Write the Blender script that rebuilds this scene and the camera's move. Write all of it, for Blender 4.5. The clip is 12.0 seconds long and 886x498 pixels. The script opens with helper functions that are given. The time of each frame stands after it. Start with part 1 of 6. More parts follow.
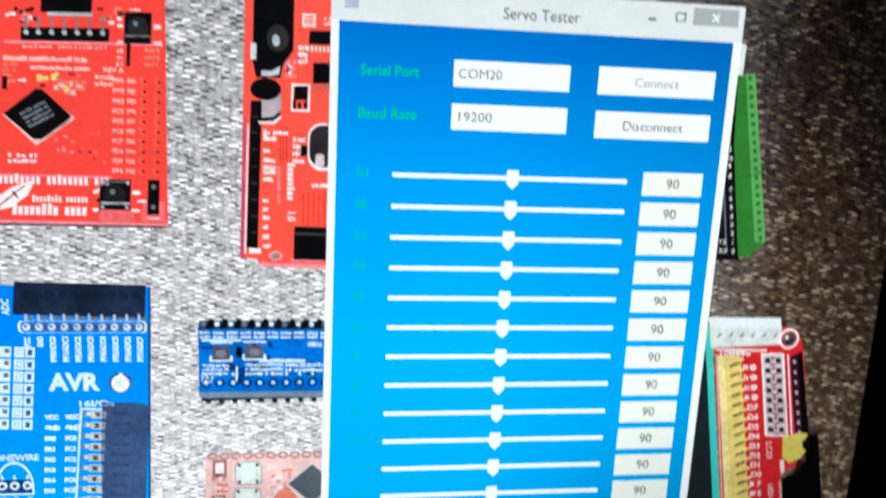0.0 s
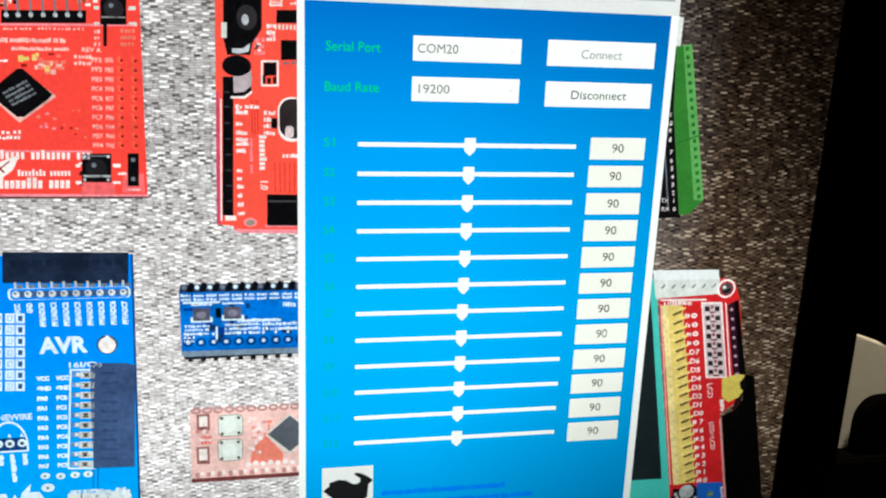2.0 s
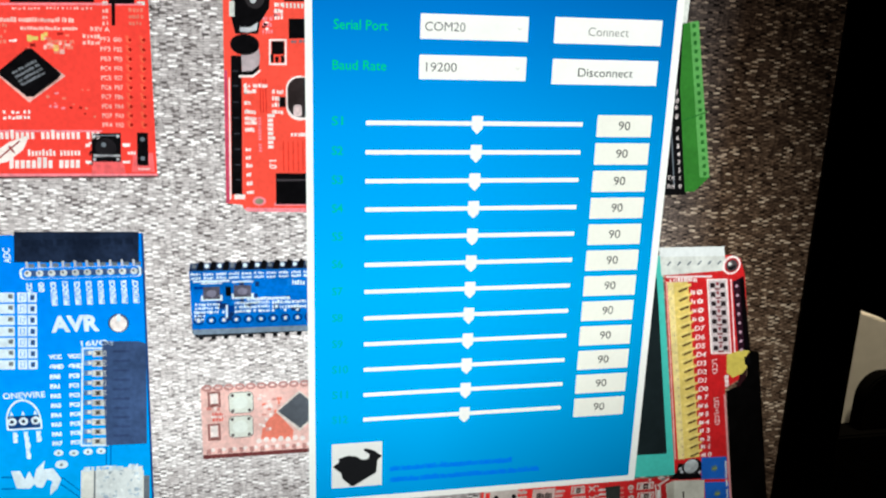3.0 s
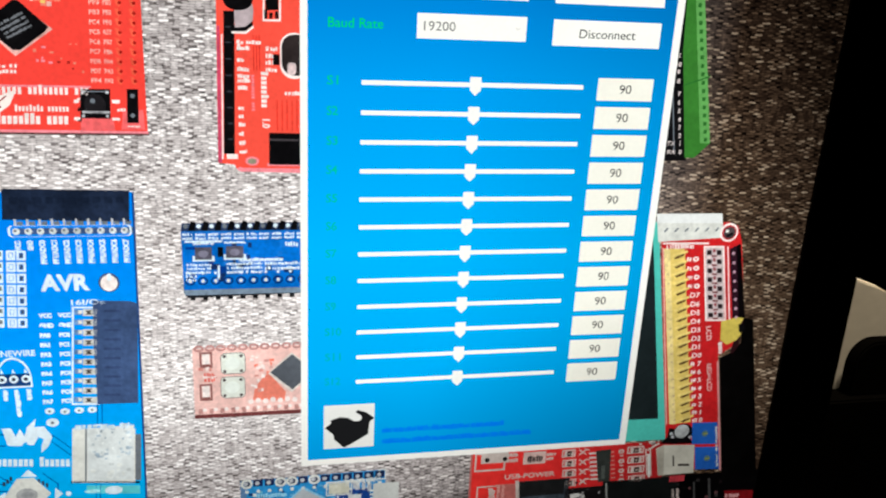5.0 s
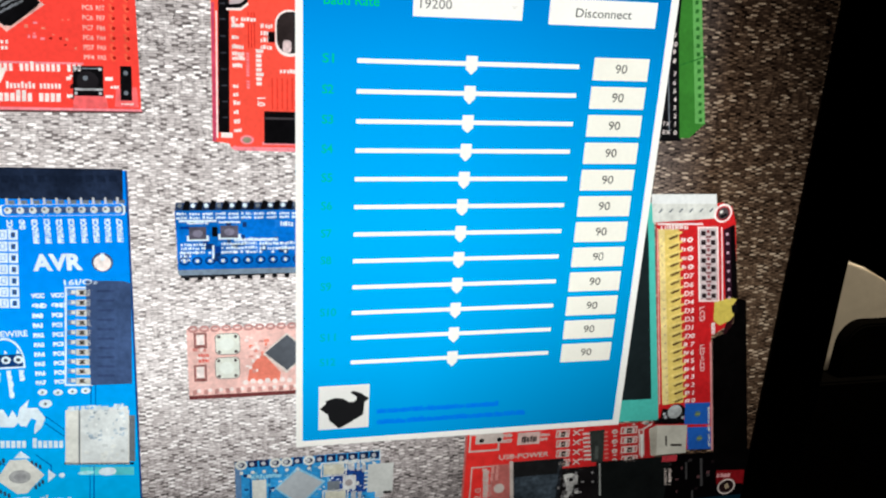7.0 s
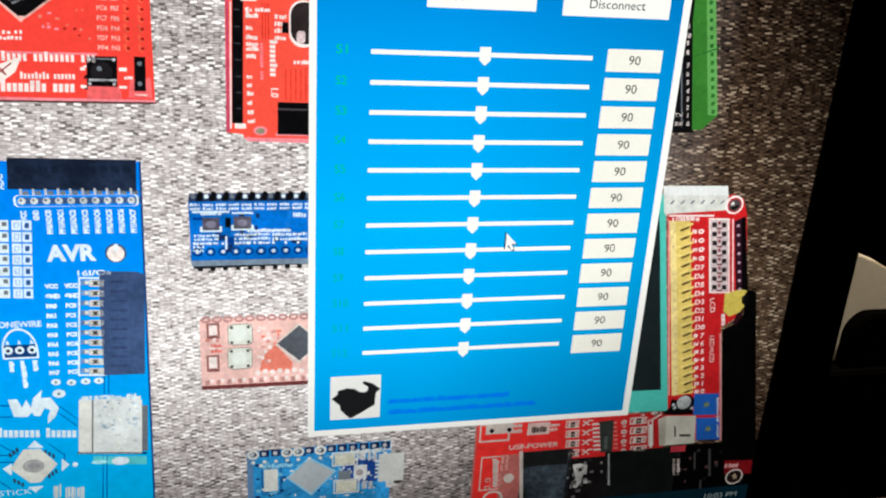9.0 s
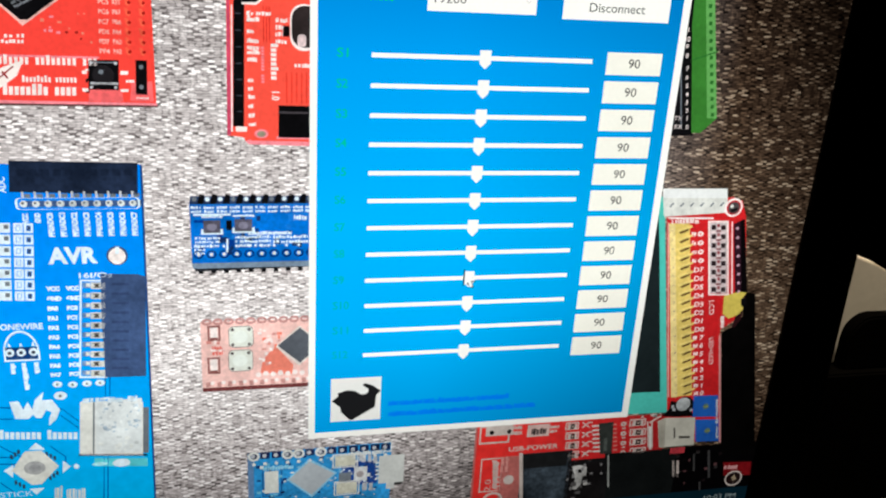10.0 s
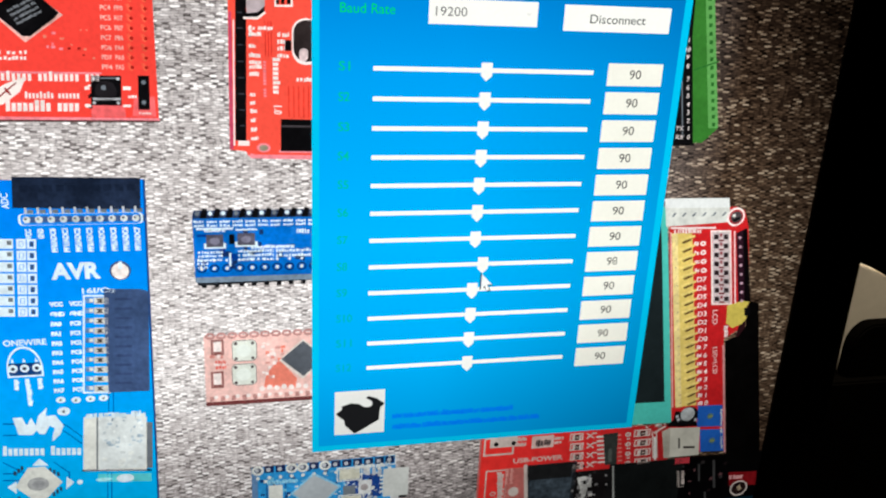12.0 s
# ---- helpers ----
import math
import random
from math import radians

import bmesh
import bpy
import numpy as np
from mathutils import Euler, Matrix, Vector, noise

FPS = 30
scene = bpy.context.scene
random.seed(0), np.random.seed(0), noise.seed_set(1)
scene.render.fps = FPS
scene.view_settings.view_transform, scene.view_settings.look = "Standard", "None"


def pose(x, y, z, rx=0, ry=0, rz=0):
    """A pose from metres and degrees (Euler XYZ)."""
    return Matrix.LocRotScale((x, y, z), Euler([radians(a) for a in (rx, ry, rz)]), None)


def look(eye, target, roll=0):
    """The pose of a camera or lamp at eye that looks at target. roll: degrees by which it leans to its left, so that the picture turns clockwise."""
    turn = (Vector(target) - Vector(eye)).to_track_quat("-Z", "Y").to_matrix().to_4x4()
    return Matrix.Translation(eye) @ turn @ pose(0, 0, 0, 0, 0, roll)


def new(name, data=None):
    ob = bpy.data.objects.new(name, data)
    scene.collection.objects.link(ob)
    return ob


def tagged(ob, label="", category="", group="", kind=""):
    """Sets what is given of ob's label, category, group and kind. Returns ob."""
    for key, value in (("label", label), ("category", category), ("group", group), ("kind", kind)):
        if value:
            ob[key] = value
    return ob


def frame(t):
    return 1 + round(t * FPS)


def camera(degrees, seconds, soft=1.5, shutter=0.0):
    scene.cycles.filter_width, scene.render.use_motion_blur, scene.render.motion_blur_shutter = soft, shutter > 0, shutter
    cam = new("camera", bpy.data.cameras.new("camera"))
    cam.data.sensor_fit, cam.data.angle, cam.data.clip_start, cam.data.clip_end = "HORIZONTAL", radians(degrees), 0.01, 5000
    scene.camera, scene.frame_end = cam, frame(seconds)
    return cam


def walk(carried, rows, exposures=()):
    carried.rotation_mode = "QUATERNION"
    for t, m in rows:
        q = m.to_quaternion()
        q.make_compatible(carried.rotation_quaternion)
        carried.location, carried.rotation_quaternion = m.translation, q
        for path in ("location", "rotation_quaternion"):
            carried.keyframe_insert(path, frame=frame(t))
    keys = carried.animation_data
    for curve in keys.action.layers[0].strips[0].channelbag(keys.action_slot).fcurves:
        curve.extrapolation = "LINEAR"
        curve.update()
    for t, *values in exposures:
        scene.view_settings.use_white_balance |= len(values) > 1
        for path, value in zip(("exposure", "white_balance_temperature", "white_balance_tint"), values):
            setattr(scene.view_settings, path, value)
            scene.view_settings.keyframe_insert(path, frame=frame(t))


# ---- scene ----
# A laptop's display filmed at arm's length in a dim room. Flat places on the display are (u, v)
# millimetres: u along x, v upwards from BASE.
cam = camera(54.98, 12.0, soft=2.15, shutter=0.4)
PATH = [
    (0, (-0.01874, -0.19235, 0.96325), (0.01254, 0.00055, 0.92071), 2.91),
    (0.2, (-0.02007, -0.19076, 0.96269), (0.01382, 0.00023, 0.91396), 2.08),
    (0.5, (-0.01589, -0.19438, 0.96131), (0.01570, -0.00305, 0.91235), 1.62),
    (0.7, (-0.01599, -0.19497, 0.96132), (0.02573, -0.00515, 0.91414), 2.53),
    (0.8, (-0.01366, -0.19904, 0.96306), (0.02901, -0.00949, 0.91559), 2.83),
    (1, (-0.01381, -0.20367, 0.96238), (0.02899, -0.01434, 0.91419), 2.10),
    (1.2, (-0.01578, -0.20295, 0.96396), (0.02567, -0.01477, 0.91038), 1.95),
    (1.5, (-0.02010, -0.20333, 0.96404), (0.01676, -0.01344, 0.91322), 1.68),
    (2, (-0.02131, -0.20720, 0.96578), (0.01842, -0.01763, 0.91590), 2.23),
    (2.5, (-0.02297, -0.20808, 0.96653), (0.01587, -0.01812, 0.91746), 1.93),
    (3, (-0.02357, -0.20829, 0.96540), (0.01612, -0.01993, 0.91112), 1.99),
    (3.5, (-0.02275, -0.20979, 0.96431), (0.01587, -0.02175, 0.90819), 1.87),
    (3.7, (-0.02257, -0.20931, 0.96421), (0.01564, -0.02119, 0.90770), 2.13),
    (5.3, (-0.02368, -0.20476, 0.96733), (0.01805, -0.02069, 0.90221), 3.21),
    (5.5, (-0.02390, -0.20527, 0.96410), (0.01920, -0.02090, 0.89967), 3.01),
    (6, (-0.02432, -0.20519, 0.96437), (0.01906, -0.02148, 0.89828), 3.18),
    (6.5, (-0.02673, -0.20534, 0.96667), (0.01779, -0.02195, 0.90042), 3.71),
    (7, (-0.02566, -0.20473, 0.96483), (0.01838, -0.02154, 0.89774), 3.41),
    (9, (-0.02885, -0.20387, 0.96560), (0.01520, -0.02171, 0.89577), 3.58),
    (9.5, (-0.02874, -0.20414, 0.96570), (0.01503, -0.02185, 0.89602), 3.50),
    (10, (-0.02926, -0.20431, 0.96629), (0.01498, -0.02213, 0.89662), 3.61),
    (10.5, (-0.02926, -0.20423, 0.96587), (0.01481, -0.02157, 0.89736), 3.45),
    (11, (-0.03013, -0.20441, 0.96674), (0.01377, -0.02127, 0.89943), 3.15),
    (11.5, (-0.03021, -0.20426, 0.96654), (0.01369, -0.02107, 0.89937), 3.08),
    (12, (-0.02989, -0.20392, 0.96683), (0.01434, -0.02095, 0.89927), 3.10),
]
walk(cam, [(t, look(eye, target, roll)) for t, eye, target, roll in PATH],
     [(0, 0.10, 5800, 0), (1.5, 0.09, 6050, 0), (3.0, 0.08, 6250, 1), (5.3, 0.07, 6450, 5), (12, 0.06, 6400, 5)])

BASE = 0.638
STEP = 0.00012          # one layer of the flat display picture
DESK = 0.75

# ---- light ----
world = bpy.data.worlds.new("night")
world.use_nodes = True
world.node_tree.nodes["Background"].inputs[0].default_value = (0.01, 0.011, 0.014, 1)
world.node_tree.nodes["Background"].inputs[1].default_value = 0.3
scene.world = world
lamp_data = bpy.data.lights.new("added_card_light", "SPOT")          # added lamp, out of view, that brightens the card panel
lamp_data.energy, lamp_data.color, lamp_data.shadow_soft_size = 13.0, (1.0, 0.87, 0.71), 0.02
lamp_data.spot_size, lamp_data.spot_blend = radians(30), 0.4
lamp = new("added_card_light", lamp_data)
lamp.matrix_world = look((0.235, 0.006, 1.24), (0.235, 0.062, 0.845))


# ---- materials ----
def lin(c):
    c = c / 255.0
    return c / 12.92 if c <= 0.04045 else ((c + 0.055) / 1.055) ** 2.4


def rgb(r, g, b):
    return (lin(r), lin(g), lin(b), 1.0)


def nodes_of(name):
    m = bpy.data.materials.new(name)
    m.use_nodes = True
    return m, m.node_tree.nodes, m.node_tree.links, m.node_tree.nodes["Principled BSDF"]


def ramp(nodes, stops):
    n = nodes.new("ShaderNodeValToRGB")
    el = n.color_ramp.elements
    while len(el) < len(stops):
        el.new(0.5)
    for e, (p, c) in zip(el, stops):
        e.position, e.color = p, c
    return n


def painted_dimming(nodes, links, geo, value):
    """Dimming painted into the emission towards the lower edge, most in the far corner: value times that share."""
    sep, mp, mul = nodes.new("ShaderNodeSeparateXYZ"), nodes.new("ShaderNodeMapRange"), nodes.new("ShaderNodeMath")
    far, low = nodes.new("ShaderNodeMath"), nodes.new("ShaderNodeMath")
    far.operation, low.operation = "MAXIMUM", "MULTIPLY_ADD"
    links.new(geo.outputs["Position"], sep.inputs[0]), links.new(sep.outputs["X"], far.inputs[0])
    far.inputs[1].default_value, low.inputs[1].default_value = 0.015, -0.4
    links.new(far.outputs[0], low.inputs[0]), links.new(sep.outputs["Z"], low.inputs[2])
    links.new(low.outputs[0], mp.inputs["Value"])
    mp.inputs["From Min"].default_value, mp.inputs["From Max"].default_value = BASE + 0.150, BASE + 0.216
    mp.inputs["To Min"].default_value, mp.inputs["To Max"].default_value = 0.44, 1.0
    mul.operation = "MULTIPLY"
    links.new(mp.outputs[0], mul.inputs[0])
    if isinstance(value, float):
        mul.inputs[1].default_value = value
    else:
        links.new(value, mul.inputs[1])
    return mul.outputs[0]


INKS = {}


def ink(r, g, b, grain=0.16, blotch=0.10):
    """A colour shown by the display, with the fine grain of the picture."""
    key = (r, g, b, grain, blotch)
    if key in INKS:
        return INKS[key]
    m, nodes, links, bsdf = nodes_of("display_colour")
    bsdf.inputs["Base Color"].default_value = (0.006, 0.006, 0.006, 1)
    bsdf.inputs["Roughness"].default_value, bsdf.inputs["Specular IOR Level"].default_value = 0.42, 0.15
    geo = nodes.new("ShaderNodeNewGeometry")
    fine, wide = nodes.new("ShaderNodeTexNoise"), nodes.new("ShaderNodeTexNoise")
    fine.inputs["Scale"].default_value, wide.inputs["Scale"].default_value = 900, 110
    for n in (fine, wide):
        n.inputs["Detail"].default_value = 2
        links.new(geo.outputs["Position"], n.inputs["Vector"])
    a, c = nodes.new("ShaderNodeMapRange"), nodes.new("ShaderNodeMapRange")
    for n, tex, k in ((a, fine, grain), (c, wide, blotch)):
        links.new(tex.outputs["Fac"], n.inputs["Value"])
        n.inputs["From Min"].default_value, n.inputs["From Max"].default_value = 0.3, 0.7
        n.inputs["To Min"].default_value, n.inputs["To Max"].default_value = 1 - k, 1 + k
    mul = nodes.new("ShaderNodeMath")
    mul.operation = "MULTIPLY"
    links.new(a.outputs[0], mul.inputs[0]), links.new(c.outputs[0], mul.inputs[1])
    bsdf.inputs["Emission Color"].default_value = rgb(r, g, b)
    links.new(painted_dimming(nodes, links, geo, mul.outputs[0]), bsdf.inputs["Emission Strength"])
    INKS[key] = m
    return m


def plain(r, g, b):
    return ink(r, g, b, 0.02, 0.02)


def fade_ink(name, axis, lo, hi, stops, grain=0.07):
    """A displayed colour that changes evenly along one axis of the picture."""
    m, nodes, links, bsdf = nodes_of(name)
    bsdf.inputs["Base Color"].default_value = (0.006, 0.006, 0.006, 1)
    bsdf.inputs["Roughness"].default_value, bsdf.inputs["Specular IOR Level"].default_value = 0.42, 0.15
    geo, sep = nodes.new("ShaderNodeNewGeometry"), nodes.new("ShaderNodeSeparateXYZ")
    links.new(geo.outputs["Position"], sep.inputs[0])
    mp = nodes.new("ShaderNodeMapRange")
    mp.inputs["From Min"].default_value, mp.inputs["From Max"].default_value = lo, hi
    links.new(sep.outputs[axis], mp.inputs["Value"])
    fade = ramp(nodes, stops)
    links.new(mp.outputs[0], fade.inputs[0]), links.new(fade.outputs[0], bsdf.inputs["Emission Color"])
    tex, k = nodes.new("ShaderNodeTexNoise"), nodes.new("ShaderNodeMapRange")
    tex.inputs["Scale"].default_value, tex.inputs["Detail"].default_value = 420, 4
    links.new(geo.outputs["Position"], tex.inputs["Vector"]), links.new(tex.outputs["Fac"], k.inputs["Value"])
    k.inputs["From Min"].default_value, k.inputs["From Max"].default_value = 0.3, 0.7
    k.inputs["To Min"].default_value, k.inputs["To Max"].default_value = 1 - grain, 1 + grain
    links.new(painted_dimming(nodes, links, geo, k.outputs[0]), bsdf.inputs["Emission Strength"])
    return m


def window_blue():
    """The window's blue with viewing-angle dimming painted in: deep blue above, bright azure below."""
    m, nodes, links, bsdf = nodes_of("window_blue")
    bsdf.inputs["Base Color"].default_value = (0.006, 0.006, 0.006, 1)
    bsdf.inputs["Roughness"].default_value, bsdf.inputs["Specular IOR Level"].default_value = 0.42, 0.15
    geo, sep = nodes.new("ShaderNodeNewGeometry"), nodes.new("ShaderNodeSeparateXYZ")
    links.new(geo.outputs["Position"], sep.inputs[0])
    mp = nodes.new("ShaderNodeMapRange")
    mp.inputs["From Min"].default_value, mp.inputs["From Max"].default_value = BASE + 0.196, BASE + 0.334
    links.new(sep.outputs["Z"], mp.inputs["Value"])
    fade = ramp(nodes, [(0.0, rgb(0, 160, 233)), (0.2, rgb(0, 174, 246)), (0.45, rgb(0, 181, 255)), (0.74, rgb(0, 160, 243)), (1.0, rgb(0, 112, 200))])
    links.new(mp.outputs[0], fade.inputs[0])
    # the same dimming painted in towards the right
    mx = nodes.new("ShaderNodeMapRange")
    mx.inputs["From Min"].default_value, mx.inputs["From Max"].default_value = 0.02, 0.08
    mx.inputs["To Min"].default_value, mx.inputs["To Max"].default_value = 1.0, 0.75
    links.new(sep.outputs["X"], mx.inputs["Value"])
    links.new(fade.outputs[0], bsdf.inputs["Emission Color"])
    links.new(painted_dimming(nodes, links, geo, mx.outputs[0]), bsdf.inputs["Emission Strength"])
    return m


def pictured_cloth():
    """The desktop picture's ground: a coarse woven mat of pale and dark strands, viewing-angle dimming painted browner
    to one side.
    """
    m, nodes, links, bsdf = nodes_of("pictured_woven_mat")
    bsdf.inputs["Base Color"].default_value = (0.006, 0.006, 0.006, 1)
    bsdf.inputs["Roughness"].default_value, bsdf.inputs["Specular IOR Level"].default_value = 0.42, 0.15
    geo, sep, com = nodes.new("ShaderNodeNewGeometry"), nodes.new("ShaderNodeSeparateXYZ"), nodes.new("ShaderNodeCombineXYZ")
    links.new(geo.outputs["Position"], sep.inputs[0])
    links.new(sep.outputs["X"], com.inputs["X"]), links.new(sep.outputs["Z"], com.inputs["Y"])
    com_x, com_z = sep.outputs["X"], sep.outputs["Z"]
    def calc(op, a, b=None, c=None):
        n = nodes.new("ShaderNodeMath")
        n.operation = op
        for i, v in enumerate((a, b, c)):
            if v is None:
                continue
            if isinstance(v, (int, float)):
                n.inputs[i].default_value = v
            else:
                links.new(v, n.inputs[i])
        return n.outputs[0]

    def soft(v, lo, hi):
        n = nodes.new("ShaderNodeMapRange")
        n.interpolation_type = "SMOOTHSTEP"
        n.inputs["From Min"].default_value, n.inputs["From Max"].default_value = lo, hi
        links.new(v, n.inputs["Value"])
        return n.outputs[0]

    def grain(scale, stretch=(1, 1, 1), detail=2):
        mp, tex = nodes.new("ShaderNodeMapping"), nodes.new("ShaderNodeTexNoise")
        mp.inputs["Scale"].default_value = stretch
        tex.inputs["Scale"].default_value, tex.inputs["Detail"].default_value = scale, detail
        links.new(com.outputs[0], mp.inputs[0]), links.new(mp.outputs[0], tex.inputs["Vector"])
        return tex
    def chance(a, b):
        """Three random values for a cell (a, b)."""
        cell, tex, three = nodes.new("ShaderNodeCombineXYZ"), nodes.new("ShaderNodeTexWhiteNoise"), nodes.new("ShaderNodeSeparateColor")
        links.new(a, cell.inputs[0]), links.new(b, cell.inputs[1])
        tex.noise_dimensions = "2D"
        links.new(cell.outputs[0], tex.inputs["Vector"]), links.new(tex.outputs["Color"], three.inputs[0])
        return three.outputs

    def bulge(f):
        """One in the middle of a cord, nought at its sides."""
        k = calc("MULTIPLY_ADD", f, 2.0, -1.0)
        return calc("SUBTRACT", 1.0, calc("MULTIPLY", k, k))
    # bent places, so that no cord runs straight
    w1, w2 = nodes.new("ShaderNodeSeparateColor"), nodes.new("ShaderNodeSeparateColor")
    links.new(grain(70).outputs["Color"], w1.inputs[0]), links.new(grain(520).outputs["Color"], w2.inputs[0])
    x = calc("MULTIPLY_ADD", w1.outputs[0], 0.0022, calc("MULTIPLY_ADD", w2.outputs[0], 0.0012, com_x))
    z = calc("MULTIPLY_ADD", w1.outputs[1], 0.0012, calc("MULTIPLY_ADD", w2.outputs[1], 0.0003, com_z))
    w = calc("DIVIDE", z, 0.00060)
    row, fw = calc("FLOOR", w), calc("FRACT", w)
    shift = chance(row, calc("MULTIPLY", row, 0.37))
    u = calc("ADD", calc("DIVIDE", x, 0.00158), calc("MULTIPLY", shift[0], 0.5))
    phase = calc("ADD", u, row)
    over = calc("COSINE", calc("MULTIPLY", phase, math.pi))          # above nought the weft lies on top
    weft_id = chance(calc("FLOOR", calc("MULTIPLY_ADD", phase, 0.5, 0.5)), row)
    warp_id = chance(calc("FLOOR", calc("ADD", u, 0.5)), calc("FLOOR", calc("MULTIPLY", w, 0.5)))
    weft_h = calc("MULTIPLY_ADD", over, 0.6, calc("MULTIPLY_ADD", bulge(fw), 0.55, calc("MULTIPLY_ADD", weft_id[1], 0.3, -0.12)))
    warp_h = calc("MULTIPLY_ADD", over, -0.6, calc("MULTIPLY_ADD", bulge(calc("FRACT", calc("ADD", u, 0.5))), 0.45, calc("MULTIPLY_ADD", warp_id[1], 0.3, -0.15)))
    on_top = soft(calc("SUBTRACT", weft_h, warp_h), -0.12, 0.02)
    gap = calc("SUBTRACT", 1.0, soft(calc("MAXIMUM", weft_h, warp_h), 0.16, 0.56))
    rare = calc("MULTIPLY", weft_id[0], weft_id[0])
    weft_tone = calc("MULTIPLY_ADD", rare, 0.42, calc("MULTIPLY_ADD", bulge(fw), 0.14, 0.26))
    warp_tone = calc("MULTIPLY_ADD", soft(warp_id[0], 0.10, 0.5), 0.27, 0.11)
    strand = calc("MULTIPLY_ADD", on_top, calc("SUBTRACT", weft_tone, warp_tone), warp_tone)
    strand = calc("SUBTRACT", strand, calc("MULTIPLY", gap, calc("MULTIPLY_ADD", warp_id[2], 0.42, 0.03)))
    # pale upright threads between the columns, here and there
    side_of = calc("ABSOLUTE", calc("SUBTRACT", calc("FRACT", calc("ADD", calc("DIVIDE", x, 0.00158), 0.2)), 0.5))
    thread = calc("MULTIPLY", soft(side_of, 0.36, 0.46), soft(grain(1.0, (300, 150, 1)).outputs["Fac"], 0.47, 0.60))
    strand = calc("MULTIPLY_ADD", thread, 0.11, strand)
    fibre = calc("MULTIPLY_ADD", grain(1.0, (500, 2000, 1), 3).outputs["Fac"], 0.66, -0.33)
    patch = calc("MULTIPLY_ADD", grain(1.0, (170, 260, 1)).outputs["Fac"], 0.24, -0.09)
    high = nodes.new("ShaderNodeMapRange")          # more light painted into the mat's tone towards the picture's foot
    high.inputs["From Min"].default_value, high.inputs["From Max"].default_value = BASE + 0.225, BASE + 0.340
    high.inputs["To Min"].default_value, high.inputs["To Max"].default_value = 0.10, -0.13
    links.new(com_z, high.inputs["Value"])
    shade = nodes.new("ShaderNodeMapRange")         # shade painted into the tone at the mat's foot
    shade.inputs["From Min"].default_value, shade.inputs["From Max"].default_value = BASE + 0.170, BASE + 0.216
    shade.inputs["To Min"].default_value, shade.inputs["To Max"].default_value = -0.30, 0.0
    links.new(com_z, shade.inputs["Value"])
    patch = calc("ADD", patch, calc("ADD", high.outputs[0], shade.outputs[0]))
    tone_at = calc("MULTIPLY_ADD", calc("ADD", strand, calc("ADD", fibre, patch)), 0.82, 0.085)
    pale = ramp(nodes, [(0.0, rgb(34, 28, 28)), (0.2, rgb(114, 105, 104)), (0.46, rgb(197, 187, 186)), (0.74, rgb(255, 249, 248))])
    dark = ramp(nodes, [(0.14, rgb(12, 7, 5)), (0.38, rgb(58, 42, 32)), (0.60, rgb(118, 93, 73)), (0.88, rgb(232, 206, 178))])
    for n in (pale, dark):
        links.new(tone_at, n.inputs[0])
    # viewing-angle dimming put into the colour: pale ramp to dark ramp along x
    side = nodes.new("ShaderNodeMapRange")
    side.inputs["From Min"].default_value, side.inputs["From Max"].default_value = -0.005, 0.098
    links.new(sep.outputs["X"], side.inputs["Value"])
    both = nodes.new("ShaderNodeMix")
    both.data_type = "RGBA"
    links.new(side.outputs[0], both.inputs["Factor"])
    links.new(pale.outputs[0], both.inputs["A"]), links.new(dark.outputs[0], both.inputs["B"])
    links.new(both.outputs["Result"], bsdf.inputs["Emission Color"])
    # emission painted dimmer towards the display's right edge
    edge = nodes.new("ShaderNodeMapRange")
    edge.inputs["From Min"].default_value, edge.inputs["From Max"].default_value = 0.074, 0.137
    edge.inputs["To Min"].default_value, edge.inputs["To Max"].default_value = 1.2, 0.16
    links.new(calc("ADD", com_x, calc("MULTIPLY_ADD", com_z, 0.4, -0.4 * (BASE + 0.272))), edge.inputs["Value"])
    links.new(painted_dimming(nodes, links, geo, edge.outputs[0]), bsdf.inputs["Emission Strength"])
    return m


def solid(name, colour, rough, metal=0.0, scale=60.0, vary=0.25, bump=0.05, gloss=0.5):
    """An ordinary surface with mottling at two scales and fine relief."""
    m, nodes, links, bsdf = nodes_of(name)
    tex, big = nodes.new("ShaderNodeTexNoise"), nodes.new("ShaderNodeTexNoise")
    geo = nodes.new("ShaderNodeNewGeometry")
    tex.inputs["Scale"].default_value, tex.inputs["Detail"].default_value = scale * 8, 4
    big.inputs["Scale"].default_value, big.inputs["Detail"].default_value = scale, 3
    for n in (tex, big):
        links.new(geo.outputs["Position"], n.inputs["Vector"])
    add = nodes.new("ShaderNodeMath")
    links.new(tex.outputs["Fac"], add.inputs[0]), links.new(big.outputs["Fac"], add.inputs[1])
    r = ramp(nodes, [(0.3, (*[c * (1 - vary) for c in colour], 1)), (0.7, (*[min(1, c * (1 + vary)) for c in colour], 1))])
    half = nodes.new("ShaderNodeMath")
    half.operation = "MULTIPLY"
    half.inputs[1].default_value = 0.5
    links.new(add.outputs[0], half.inputs[0]), links.new(half.outputs[0], r.inputs[0])
    links.new(r.outputs[0], bsdf.inputs["Base Color"])
    bsdf.inputs["Roughness"].default_value, bsdf.inputs["Metallic"].default_value = rough, metal
    bsdf.inputs["Specular IOR Level"].default_value = gloss
    bp = nodes.new("ShaderNodeBump")
    bp.inputs["Strength"].default_value, bp.inputs["Distance"].default_value = bump, 0.002
    links.new(tex.outputs["Fac"], bp.inputs["Height"]), links.new(bp.outputs[0], bsdf.inputs["Normal"])
    return m


